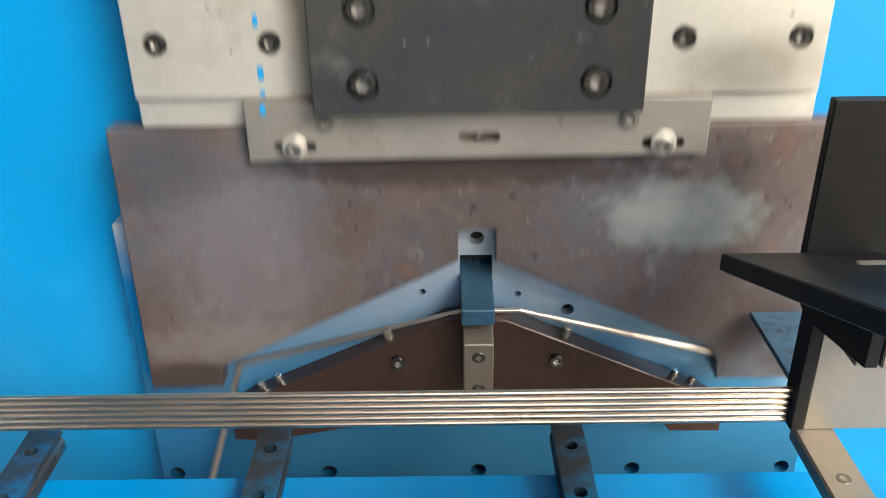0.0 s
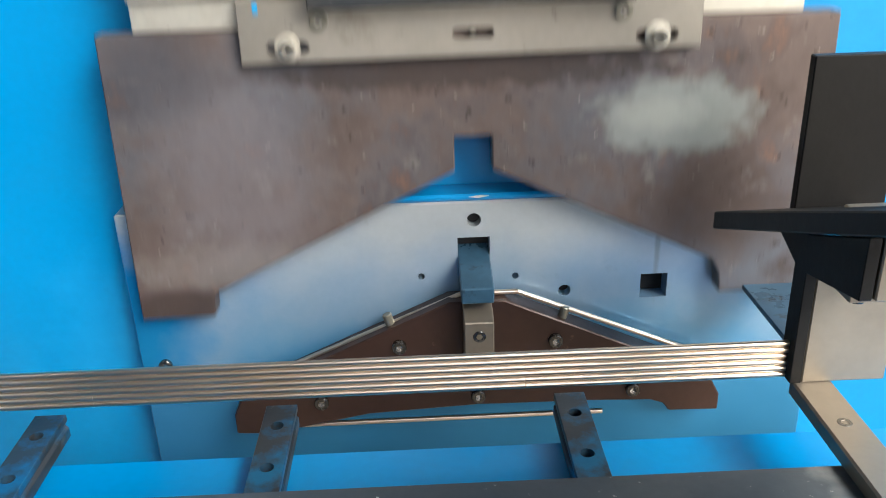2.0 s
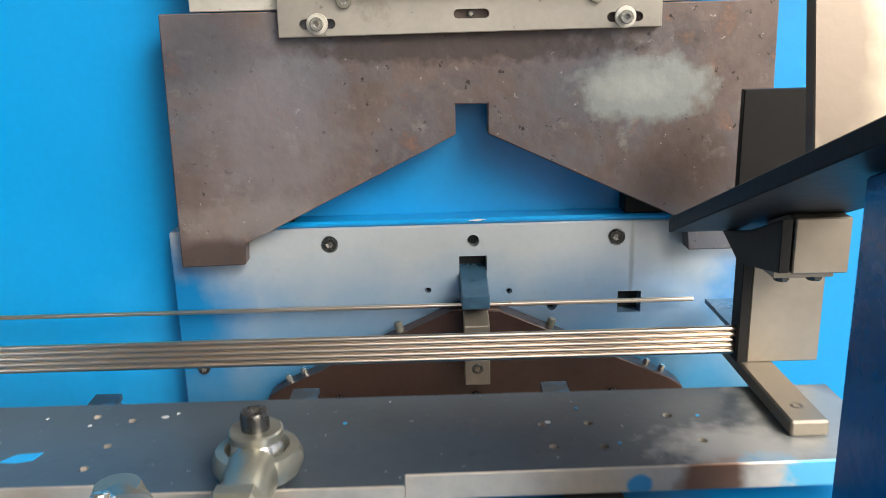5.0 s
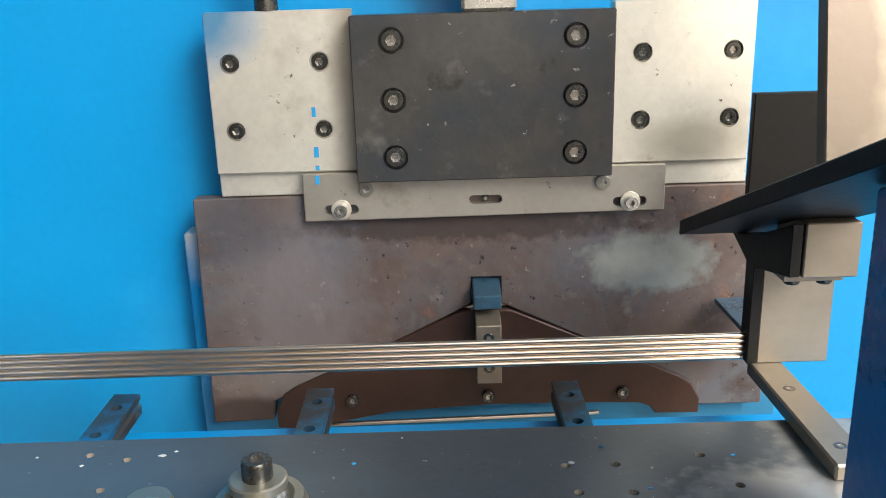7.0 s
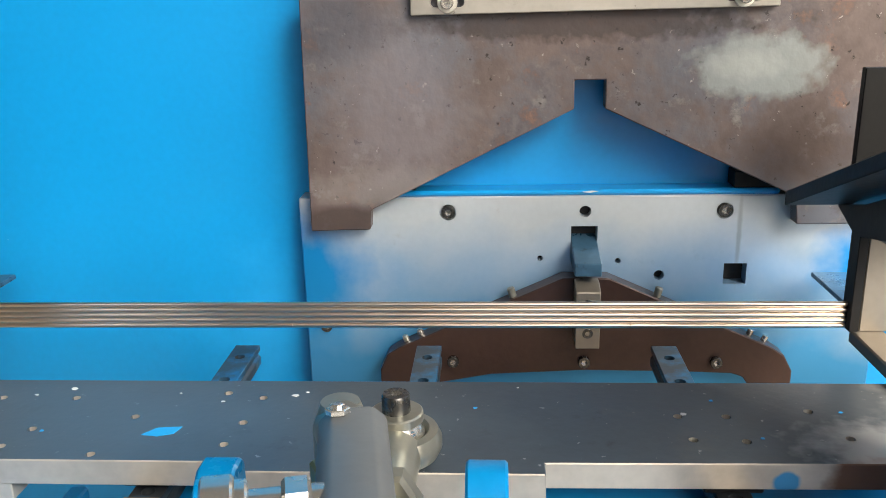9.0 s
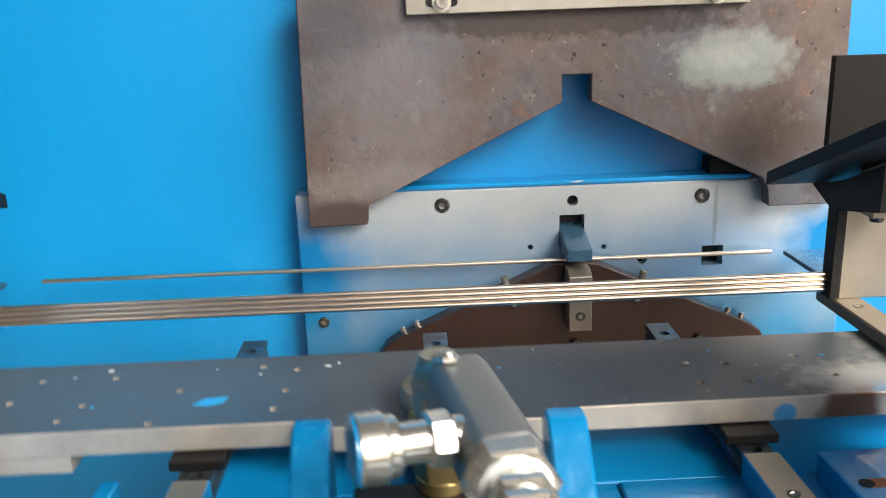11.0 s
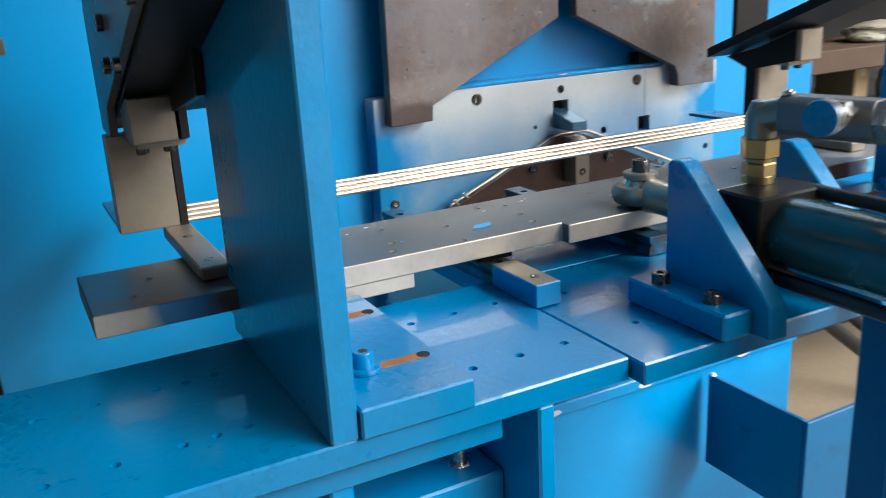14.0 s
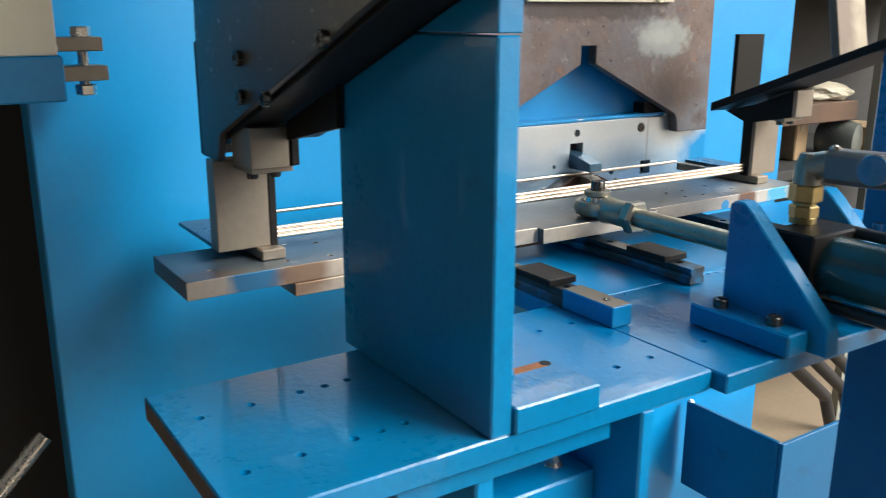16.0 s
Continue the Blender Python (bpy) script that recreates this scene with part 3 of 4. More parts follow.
# ---------------------------------------------------------------- table
TZ = 1.075
table = empty("machine_table", pose(0, 0, TZ))
tagged(table, "glossy blue painted steel machine table with tapped holes", "machine table")
tl = part("left_plate", box(-0.798, -0.3515, -0.585, -0.366, -0.02, 0, 0.0015), blue_table, table)
tr = part("centre_plate", box(-0.3495, -0.0365, -0.6, -0.372, -0.02, -0.001, 0.0015), blue_table, table)
tq = part("right_plate", box(-0.0345, 0.412, -0.585, -0.372, -0.02, 0, 0.0015), blue_table, table)
part("rear_plate", box(-0.352, 0.4, -0.3715, -0.147, -0.022, -0.0012, 0.0015), blue, table)
holes_l = [(-0.771, -0.53), (-0.728, -0.528), (-0.639, -0.525), (-0.684, -0.527), (-0.661, -0.526), (-0.463, -0.533), (-0.485, -0.534), (-0.42, -0.533), (-0.377, -0.533),
           (-0.485, -0.425), (-0.463, -0.422), (-0.42, -0.422), (-0.377, -0.422), (-0.771, -0.43), (-0.728, -0.428), (-0.684, -0.427), (-0.661, -0.427), (-0.639, -0.426)]
face_paint(tl, rust, lambda n, c: n.x < -0.8)
carve(tl, *[rod_bm((x, y, 0.01), (x, y, -0.012), 0.0038, 14) for x, y in holes_l])
carve(tr, *[rod_bm((x, y, 0.01), (x, y, -0.012), 0.0038, 14) for x, y in ((-0.308, -0.435), (-0.3, -0.53), (-0.06, -0.435))])
carve(tq, *[rod_bm((x, y, 0.01), (x, y, -0.012), 0.0038, 14) for x, y in ((0.0, -0.422), (0.03, -0.533), (0.075, -0.533), (0.075, -0.422))])
part("under_strip", box(-0.673, -0.46, -0.57, -0.4, -0.044, -0.0202, 0.001), blue_table, table)
part("leg", box(-0.436, -0.421, -0.583, -0.3, -1.075, -0.0205, 0.002), blue, table)
part("leg", box(-0.598, -0.58, -0.565, -0.3, -1.075, -0.0445, 0.002), blue, table)
part("leg", box(0.201, 0.219, -0.565, -0.386, -1.075, -0.0205, 0.002), shaded_blue, table)
part("cross_beam", box(-0.5795, -0.4365, -0.53, -0.43, -0.13, -0.1, 0.002), blue, table)
part("adjusting_screw", join(rod_bm((-0.4625, -0.5, -0.045), (-0.4625, -0.5, -0.1), 0.006, 14), hexnut((-0.4625, -0.5, -0.112), (-0.4625, -0.5, -0.099), 0.011)), zinc, table)
part("adjusting_screw", rod_bm((-0.655, -0.55, -0.044), (-0.655, -0.55, -0.2), 0.006, 14), zinc, table)

# pedestal behind the cylinder and the open bin below
trough = empty("pedestal", pose(0, 0, 0))
part("body", box(-0.203, -0.072, -1.248, -0.706, 0.0, 1.154, 0.002), shaded_blue, trough)
part("top_plate", box(-0.205, -0.07, -1.25, -0.704, 1.1542, 1.166, 0.002), shaded_blue, trough)
part("locating_pin", join(rod_bm((-0.243, -0.761, 1.108), (-0.202, -0.75, 1.104), 0.0042, 14, 0.0005), rod_bm((-0.215, -0.7535, 1.1053), (-0.2032, -0.7503, 1.1041), 0.0065, 14)), tan_steel, trough, "tan steel locating pin")
tagged(trough, "blue painted box pedestal in a shaded tone carrying the cylinder and pipes", "machine frame")
BIN_Z = 0.448
bin_ = empty("scrap_bin", pose(0, 0, 0))
tagged(bin_, "open blue sheet steel bin in a shaded tone fixed to the machine frame", "bin")
part("side", box(0.34, 0.348, -0.2, 0.0172, BIN_Z, 0.634, 0.001), shaded_blue, bin_)
part("side", box(0.96, 0.968, -0.2, 0.028, BIN_Z, 0.634, 0.001), shaded_blue, bin_)
part("front", box(0.34, 0.968, -0.2085, -0.2005, BIN_Z, 0.634, 0.001), shaded_blue, bin_)
part("weld_spot", lathe([(0.002, 0), (0.007, 0.002), (0.004, 0.006)], pose(0.344, 0.009, 0.632), 9), chip_white, bin_, "bare pale weld spot")
for k in range(3):
    h = empty("drain_hose", pose(0, 0, 0))
    tagged(h, "dark rubber hose hanging down beside the machine frame", "hose", group="drain hoses")
    pts = [Vector((0.64 + 0.08 * k, 0.13, 0.72)), Vector((0.783 + 0.08 * k, 0.12, 0.604)), Vector((0.995 + 0.08 * k, 0.12, 0.439)), Vector((1.09 + 0.08 * k, 0.13, 0.25)), Vector((1.1 + 0.08 * k, 0.15, 0.016))]
    for i, (p0, p1) in enumerate(zip(pts, pts[1:])):
        part("hose_length", rod_bm(p0, p1, 0.016, 16), rubber, h)

# linear rails on the table
for i, x in enumerate((-0.34, -0.16, 0.066)):
    r = empty("guide_rail", pose(x, 0, TZ))
    tagged(r, "dark steel linear guide rail with counterbored holes", "guide rail", group="guide rails")
    b = part("rail", prism([(-0.012, 0.0), (0.012, 0.0), (0.012, 0.008), (0.0095, 0.011), (0.012, 0.0145), (0.012, 0.02), (-0.012, 0.02), (-0.012, 0.0145), (-0.0095, 0.011), (-0.012, 0.008)], "y", -0.455 if i != 1 else -0.4, -0.112, 0.0004), rail_steel, r)
    carve(b, *[rod_bm((0, y, 0.03), (0, y, 0.012), 0.0052, 16) for y in (-0.43, -0.37, -0.31, -0.25, -0.19, -0.14) if i != 1 or y > -0.4])
    part("carriage", box(-0.02, 0.02, -0.365, -0.3, 0.0205, 0.0285, 0.001), black, r)
    if i != 1:
        eb = part("end_block", box(-0.0135, 0.0135, -0.458, -0.38, 0.0, 0.0225, 0.001), blue_table, r, "blue painted block with a worn top")
        face_paint(eb, tan_steel, lambda n, c: n.z > 0.8)
        screw(r, (0, -0.435, 0.0222), 0.0045, 0.001, pose(0, 0, 0))

# ---------------------------------------------------------------- pusher plate, driven by the cylinder
push = empty("pusher_plate", pose(0, 0, 1.124))
tagged(push, "dark slate steel pusher plate with bright cut edges", "machine plate")
pl = part("plate", prism([(-0.716, -0.252), (0.278, -0.252), (0.278, -0.372), (-0.063, -0.376), (-0.063, -0.39), (-0.268, -0.39), (-0.268, -0.378), (-0.51, -0.378), (-0.51, -0.373), (-0.716, -0.373)], "z", -0.0195, 0, 0.0008), slate, push)
dots = [(-0.338 + dx, -0.335 + dy) for dx, dy in ((0.05, -0.02), (0.055, 0.012), (0.06, 0.052), (-0.03, 0.02), (-0.04, -0.035), (0.03, 0.06), (-0.09, 0.05), (-0.1, 0.0), (-0.11, -0.025), (-0.15, 0.05), (-0.16, 0.01), (-0.2, 0.04), (-0.21, -0.02), (-0.25, 0.02), (-0.26, -0.015))]
dots += [(0.038, -0.309), (0.073, -0.309), (0.042, -0.343), (0.078, -0.345), (0.135, -0.3), (0.15, -0.34), (-0.66, -0.3), (-0.68, -0.34), (-0.6, -0.28)]
carve(pl, *[rod_bm((x, y, 0.01), (x, y, -0.012), 0.0035, 12) for x, y in dots])
face_paint(pl, cut_steel, lambda n, c: n.y < -0.7)
part("under_plate", box(-0.6, -0.435, -0.376, -0.3, -0.034, -0.0197, 0.0008), cut_steel, push)
part("paint_chip", prism([(-0.352, -0.343), (-0.344, -0.333), (-0.326, -0.331), (-0.329, -0.341), (-0.34, -0.345)], "z", 0.0002, 0.0008, 0), chip_blue, push)
for i in range(16):
    x, y = random.uniform(-0.65, 0.2), random.uniform(-0.36, -0.26)
    s = random.uniform(0.001, 0.003)
    part("paint_chip", prism([(x + s * random.uniform(0.5, 1.2) * math.cos(a), y + s * random.uniform(0.3, 0.9) * math.sin(a)) for a in (0, 1.1, 2.2, 3.3, 4.3, 5.3)], "z", 0.0002, 0.0007, 0), chip_white if i % 3 else chip_blue, push)
for x0, x1 in ((-0.622, -0.594), (0.213, 0.241)):
    pb = part("pusher_bar", box(x0, x1, -0.34, -0.17, 0.0002, 0.0125, 0.0015), tan_steel, push, "bright steel pusher bar with countersunk bolts")
    for y in (-0.225, -0.315):
        screw(push, ((x0 + x1) / 2, y, 0.0098), 0.005, 0.003, pose(0, 0, 0))

CX = -0.162
part("rod_eye", join(lathe([(0.02, 0.002), (0.0275, 0.005), (0.0303, 0.011), (0.0303, 0.0165), (0.0275, 0.0225), (0.0218, 0.0235), (0.0205, 0.0215), (0.0195, 0.018)], pose(CX, -0.372, 0), 40),
                     lathe([(0.0185, 0), (0.0168, 0.014), (0.0168, 0.04), (0.0155, 0.043)], along((CX, -0.39, 0.013), (CX, -0.5, 0.013)), 28)), olive, push, "olive zinc-plated ball-joint rod eye")
part("bush", lathe([(0.0192, 0.015), (0.0188, 0.021), (0.0165, 0.0265), (0.0145, 0.0305)], pose(CX, -0.372, 0), 28), zinc, push, "bright ball bush")
part("washer", lathe([(0.0172, 0.0295), (0.0182, 0.0305), (0.0182, 0.0355), (0.017, 0.0365)], pose(CX, -0.372, 0), 28), olive, push)
screw(push, (CX, -0.372, 0.0365), 0.0096, 0.0125, pose(0, 0, 0), "stud_bolt")
part("lock_nut", hexnut((CX, -0.433, 0.013), (CX, -0.449, 0.013), 0.0225, 0.003), olive, push)
part("piston_rod", rod_bm((CX, -0.449, 0.013), (CX, -0.67, 0.013), 0.0122, 24), olive, push, "smooth grey piston rod")

# ---------------------------------------------------------------- cylinder on its gussets
for gx, mirror in ((-0.244, 1), (-0.099, -1)):
    g = empty("gusset_bracket", pose(0, 0, TZ))
    tagged(g, "blue painted triangular gusset bracket bolted to the table", "bracket", group="cylinder brackets")
    xa, xb = (gx, gx + 0.0195) if mirror > 0 else (gx - 0.012, gx + 0.009)
    part("web", prism([(-0.503, 0.0), (-0.503, 0.126), (-0.508, 0.13), (-0.52, 0.13), (-0.528, 0.124), (-0.624, 0.028), (-0.626, 0.0)], "x", xa, xb, 0.0015), blue_table, g)
    fa, fb = (gx - 0.031, gx) if mirror > 0 else (xb, xb + 0.031)
    part("foot", box(fa, fb, -0.607, -0.488, 0, 0.023, 0.002), blue_table, g)
    for y in (-0.515, -0.578):
        screw(g, ((fa + fb) / 2, y, 0.023), 0.0078, 0.009, pose(0, 0, 0))
cyl = empty("hydraulic_cylinder", pose(-0.172, 0, 1.14))
tagged(cyl, "blue tie-rod hydraulic cylinder with black end blocks", "cylinder")
part("barrel", rod_bm((0, -0.58, 0.002), (0, -0.7, 0.002), 0.0315, 40), barrel_teal, cyl, "dark teal barrel")
part("front_block", box(-0.0405, 0.0405, -0.58, -0.531, -0.04, 0.038, 0.002), black, cyl, "black square end block")
for sx, sz, y1 in ((-0.0275, -0.03, -0.7035), (0.0275, -0.03, -0.7035), (0.032, 0.033, -0.84)):
    part("tie_rod", rod_bm((sx, -0.575, sz), (sx, y1, sz), 0.0062, 16), rubber, cyl, "black tie rod")
part("gland", rod_bm((0.01, -0.515, -0.003), (0.01, -0.537, -0.003), 0.022, 28, 0.001), black, cyl)

# flow valve and fittings above the cylinder
valve = empty("flow_valve", pose(0, 0, 0))
tagged(valve, "grey steel flow control valve with knurled knob and zinc fittings", "hydraulic valve")
NX, NY = -0.167, -0.5345
V0, V1 = (-0.1585, -0.5525, 1.2395), (-0.1445, -0.634, 1.2405)
part("nipple", join(lathe([(0.0135, 0), (0.0135, 0.006), (0.0115, 0.008), (0.0115, 0.022)], pose(NX, NY, 1.1785), 24), hexnut((NX, NY, 1.184), (NX, NY, 1.197), 0.0145), hexnut((NX, NY, 1.2005), (NX, NY, 1.219), 0.0165)), brass, valve, "brassy nipple")
part("elbow", join(lathe([(0.0125, 0), (0.0135, 0.006), (0.0135, 0.028), (0.009, 0.041)], pose(NX, NY, 1.209), 24), rod_bm((NX, NY, 1.2365), (NX + 0.007, NY - 0.0175, 1.241), 0.0135, 20)), olive, valve, "olive zinc elbow")
dv = (Vector(V1) - Vector(V0)).normalized()
body_len = (Vector(V1) - Vector(V0)).length
q = Matrix.Translation(V0) @ Matrix((Vector((-dv.y, dv.x, 0)), Vector((0, 0, 1)), dv)).transposed().to_4x4()
bw, bh, ch = 0.015, 0.0172, 0.006
hexb = prism([(-bw, -bh + ch), (-bw + ch, -bh), (bw - ch, -bh), (bw, -bh + ch), (bw, bh - ch), (bw - ch, bh), (-bw + ch, bh), (-bw, bh - ch)], "z", 0, body_len, 0.0012)
bmesh.ops.transform(hexb, matrix=q, verts=hexb.verts)
part("bleed_screw", join(rod_bm(q @ Vector((-0.006, 0.0168, 0.006)), q @ Vector((-0.006, 0.0212, 0.0045)), 0.0035, 12, 0.0005), hexnut(q @ Vector((-0.006, 0.017, 0.006)), q @ Vector((-0.006, 0.0198, 0.0055)), 0.0055, 0.0005)), zinc, valve, "bright bleed screw")
part("body", hexb, valve_grey, valve)
kx = Vector(V0) + dv * 0.058 + Vector((0, 0, 0.0065))
side = Vector((-0.965, -0.25, 0.03)).normalized()
part("stem", join(rod_bm(kx + side * 0.01, kx + side * 0.042, 0.0085, 24), hexnut(kx + side * 0.016, kx + side * 0.027, 0.0115)), zinc, valve)
part("knob", join(rod_bm(kx + side * 0.039, kx + side * 0.0445, 0.0125, 32, 0.001), rod_bm(kx + side * 0.044, kx + side * 0.056, 0.0146, 32, 0.001)), zinc, valve, "zinc knob with a blue face")
part("knob_face", rod_bm(kx + side * 0.0555, kx + side * 0.0572, 0.0138, 32), blue_table, valve, "blue painted knob face")
W1 = Vector(V1) + dv * 0.012
W2 = Vector((-0.1405, -0.674, 1.2405))
W3 = Vector((-0.147, -0.744, 1.236))
d2, d3 = (W2 - W1).normalized(), (W3 - W2).normalized()
part("union_nut", hexnut(Vector(V1) - dv * 0.001, W1, 0.019), zinc, valve, "zinc union nut with pale sealant")
part("sealant", lathe([(0.012, 0), (0.0165, 0.002), (0.015, 0.006), (0.012, 0.007)], along(Vector(V1) + dv * 0.006, W1 + dv * 0.03), 14), chip_white, valve, "pale thread sealant")
part("adapter", rod_bm(W1, W2, 0.0115, 24, 0.001), zinc, valve)
for i in range(3):
    part("ridge_ring", hexnut(W1 + d2 * (0.008 + 0.009 * i), W1 + d2 * (0.0145 + 0.009 * i), 0.0155 - 0.001 * (i % 2)), zinc, valve)
part("union_nut", hexnut(W2 - d3 * 0.002, W2 + d3 * 0.016, 0.0165), zinc, valve)
part("tube", lathe([(0.0095, 0.016), (0.0095, 0.04), (0.013, 0.06), (0.0145, 0.07)], along(W2, W3), 24), brass, valve, "brassy tapered tube end")
tee = empty("tee_fitting", pose(0, 0, 0))
part("paint_daub", lathe([(0.001, 0), (0.006, 0.0006), (0.001, 0.0012)], along(Vector((-0.1655, -0.7838, 1.197)), Vector((-0.17, -0.79, 1.197))), 10), chip_blue, tee, "blue paint daub")
tagged(tee, "yellow passivated brass tee fitting", "pipe fitting")
TB = Vector((-0.157, -0.768, 1.233))
part("body", join(box(TB.x - 0.018, TB.x + 0.024, TB.y - 0.0165, TB.y + 0.0195, TB.z - 0.0225, TB.z + 0.0185, 0.006), lathe([(0.0175, 0), (0.0175, 0.03)], along(TB + Vector((0.02, 0, 0)), TB + Vector((0.06, 0, 0))), 24)), brass, tee)
part("lower_nut", join(hexnut(TB + Vector((0, 0, -0.05)), TB + Vector((0, 0, -0.027)), 0.0175), rod_bm(TB + Vector((0, 0, -0.069)), TB + Vector((0, 0, -0.018)), 0.0128, 24), rod_bm(TB + Vector((0, 0, -0.0668)), TB + Vector((0, 0, -0.058)), 0.0165, 24, 0.001)), brass, tee)
part("side_nut", hexnut(TB + Vector((0.048, 0, 0)), TB + Vector((0.075, -0.004, 0)), 0.021), brass, tee)
hose = empty("hydraulic_hose", pose(0, 0, 0))
tagged(hose, "black rubber hydraulic hose", "hose")
pts = [TB + Vector((0.07, -0.003, 0)), TB + Vector((0.13, -0.02, -0.004)), TB + Vector((0.19, -0.07, -0.05)), TB + Vector((0.22, -0.12, -0.2)), TB + Vector((0.22, -0.14, -0.5))]
for a, b in zip(pts, pts[1:]):
    part("hose_length", rod_bm(a, b, 0.014, 20), rubber, hose)

# ---------------------------------------------------------------- rod magazine: two end guides, chutes and columns
MID = -0.193


def magazine(sgn):
    """One end of the magazine; u is the distance outward from the middle of the rods."""
    def X(u0, u1):
        a, b = MID + sgn * u0, MID + sgn * u1
        return (min(a, b), max(a, b))
    guide = empty("magazine_guide", pose(0, 0, 0))
    tagged(guide, "black steel magazine guide with bright end block holding the rods", "rod guide", group="magazine guides")
    part("end_block", box(*X(0.4115, 0.471), -0.176, -0.152, 1.1362, 1.236, 0.001), tan_steel, guide, "bright machined end block")
    inner = [(-0.121, 1.2362), (-0.158, 1.222), (-0.158, 1.1362), (-0.1765, 1.1362), (-0.1765, 1.222), (-0.245, 1.236), (-0.245, 1.2765), (-0.178, 1.2505)]
    part("inner_plate", prism(inner, "x", *X(0.403, 0.411), 0.0006), black, guide, "black side plate")
    part("back_plate", box(*X(0.411, 0.475 if sgn > 0 else 0.4655), -0.1295, -0.121, 1.2365, 1.357, 0.0008), black, guide, "black upright back plate")
    if sgn < 0:
        outer = [(-0.13, 1.236), (-0.178, 1.236), (-0.19, 1.266), (-0.58, 1.4155), (-0.58, 1.7), (-0.16, 1.7), (-0.13, 1.37)]
        part("chute_gusset", prism([(-0.246, 1.262), (-0.36, 1.286), (-0.36, 1.3242), (-0.246, 1.2805)], "x", *X(0.4085, 0.4165), 0.0006), black, guide, "black gusset under the chute")
        op = part("outer_plate", prism(outer, "x", *X(0.4582, 0.466), 0.0006), dark_steel, guide, "dark steel outer plate with brown edge")
        face_paint(op, cut_steel, lambda n, c: n.y > 0.7)
        for y, z in ((-0.262, 1.345), (-0.447, 1.366), (-0.262, 1.309), (-0.325, 1.312)):
            screw(guide, (MID - 0.466, y, z), 0.0075, 0.006, pose(0, 0, 0, 0, -90, 0))
    part("spacer_block", box(*X(0.4135, 0.4545), -0.244, -0.19, 1.2345, 1.2765, 0.001), tan_steel, guide, "tan machined spacer block")
    part("clip_plate", box(*X(0.405, 0.45), -0.232, -0.178, 1.228, 1.2342, 0.0005), tan_steel, guide)
    for u in (0.418, 0.443):
        screw(guide, (MID + sgn * u, -0.215, 1.228), 0.006, 0.007, pose(0, 0, 0, 180, 0, 0))
    part("toe", box(*X(0.4225, 0.47), -0.151, -0.027, 1.1362, 1.141, 0.0006), blue_reflection, guide, "thin dark steel toe plate")
    chute = empty("rod_chute", pose(0, 0, 0))
    tagged(chute, "black painted steel chute plate sloping down to the guide", "chute", group="rod chutes")
    ye, ui = (-0.165, 0.342) if sgn < 0 else (-0.132, 0.353)
    part("plate", prism([(ye, 1.201 - 0.384 * ye), (ye, 1.188 - 0.384 * ye), (-0.62, 1.4262), (-0.62, 1.4391)], "x", *X(ui, 0.457), 0.001), black, chute)
    part("fence", prism([(-0.312, 1.323), (-0.324, 1.328), (-0.27, 1.6), (-0.258, 1.6)], "x", *X(0.386, 0.455), 0.001), fence_steel, chute, "bright steel fence plate")
    col = empty("column", pose(0, 0, 0))
    tagged(col, "blue painted upright column with a slotted foot on the table", "column", group="magazine columns")
    yb = -0.345 if sgn < 0 else -0.386
    part("upright", prism([(-0.586, TZ), (-0.586, 1.3705), (-0.4785, 1.3705), (yb, 1.1868 - 0.384 * yb), (yb, TZ + 0.0005)], "x", *X(0.387, 0.407), 0.0015), blue_table, col)
    part("cap_wedge", prism([(-0.5865, 1.3718), (-0.5865, 1.4115), (-0.4825, 1.3718)], "x", *X(0.386, 0.407), 0.001), blue_table, col)
    part("head", prism([(-0.586, 1.4415), (-0.586, 1.75), (-0.5, 1.75), (-0.5, 1.411)], "x", *X(0.386, 0.407), 0.0015), blue_table, col)
    foot = part("foot", box(*X(0.3, 0.3865), -0.59, -0.381, TZ, TZ + 0.0225, 0.0015), blue_table, col)
    for y in (-0.533, -0.427):
        xs = X(0.312, 0.375)
        part("slot", box(*xs, y - 0.005, y + 0.005, TZ + 0.0222, TZ + 0.0231, 0), orange_rust, col, "bare rusty slot")
        part("slot_end", rod_bm((MID + sgn * 0.312, y, TZ + 0.0221), (MID + sgn * 0.312, y, TZ + 0.0232), 0.0052, 16), hole_black, col)
        part("washer", rod_bm((MID + sgn * 0.36, y, TZ + 0.0225), (MID + sgn * 0.36, y, TZ + 0.026), 0.0125, 26, 0.0005), blue_table, col)
        screw(col, (MID + sgn * 0.36, y, TZ + 0.026), 0.0078, 0.012, pose(0, 0, 0), mat=blue_table)


magazine(-1)
magazine(1)

# clamp with bolt and guard at the frame's outer edge
clamp = empty("hinge_clamp", pose(0, 0, 0))
tagged(clamp, "two tan steel clamp tongues with a through bolt", "clamp")
part("tongue", box(-0.81, -0.735, -0.048, -0.01, 1.346, 1.361, 0.001), tan_steel, clamp)
part("tongue", box(-0.81, -0.732, -0.05, -0.01, 1.3145, 1.3305, 0.001), tan_steel, clamp)
part("bolt", join(hexnut((-0.753, -0.028, 1.36), (-0.753, -0.028, 1.372), 0.011), rod_bm((-0.753, -0.028, 1.30), (-0.753, -0.028, 1.372), 0.006, 14), hexnut((-0.753, -0.028, 1.298), (-0.753, -0.028, 1.31), 0.011)), zinc, clamp)
guard = empty("guard_rail", pose(0, 0, 0))
tagged(guard, "cream sheet guard on a blue rail", "guard")
part("rail", box(-1.2, -0.779, -0.06, 0.02, 1.294, 1.342, 0.002), blue, guard)
part("sheet", box(-1.2, -0.783, -0.055, -0.045, 1.3422, 1.75, 0.001), cream, guard, "cream sheet panel")

# ---------------------------------------------------------------- wire rods
RR = 0.0024
L0, L1 = -0.596, 0.2105
HX = 0.024
ARM = 0.205
LEG = 0.05


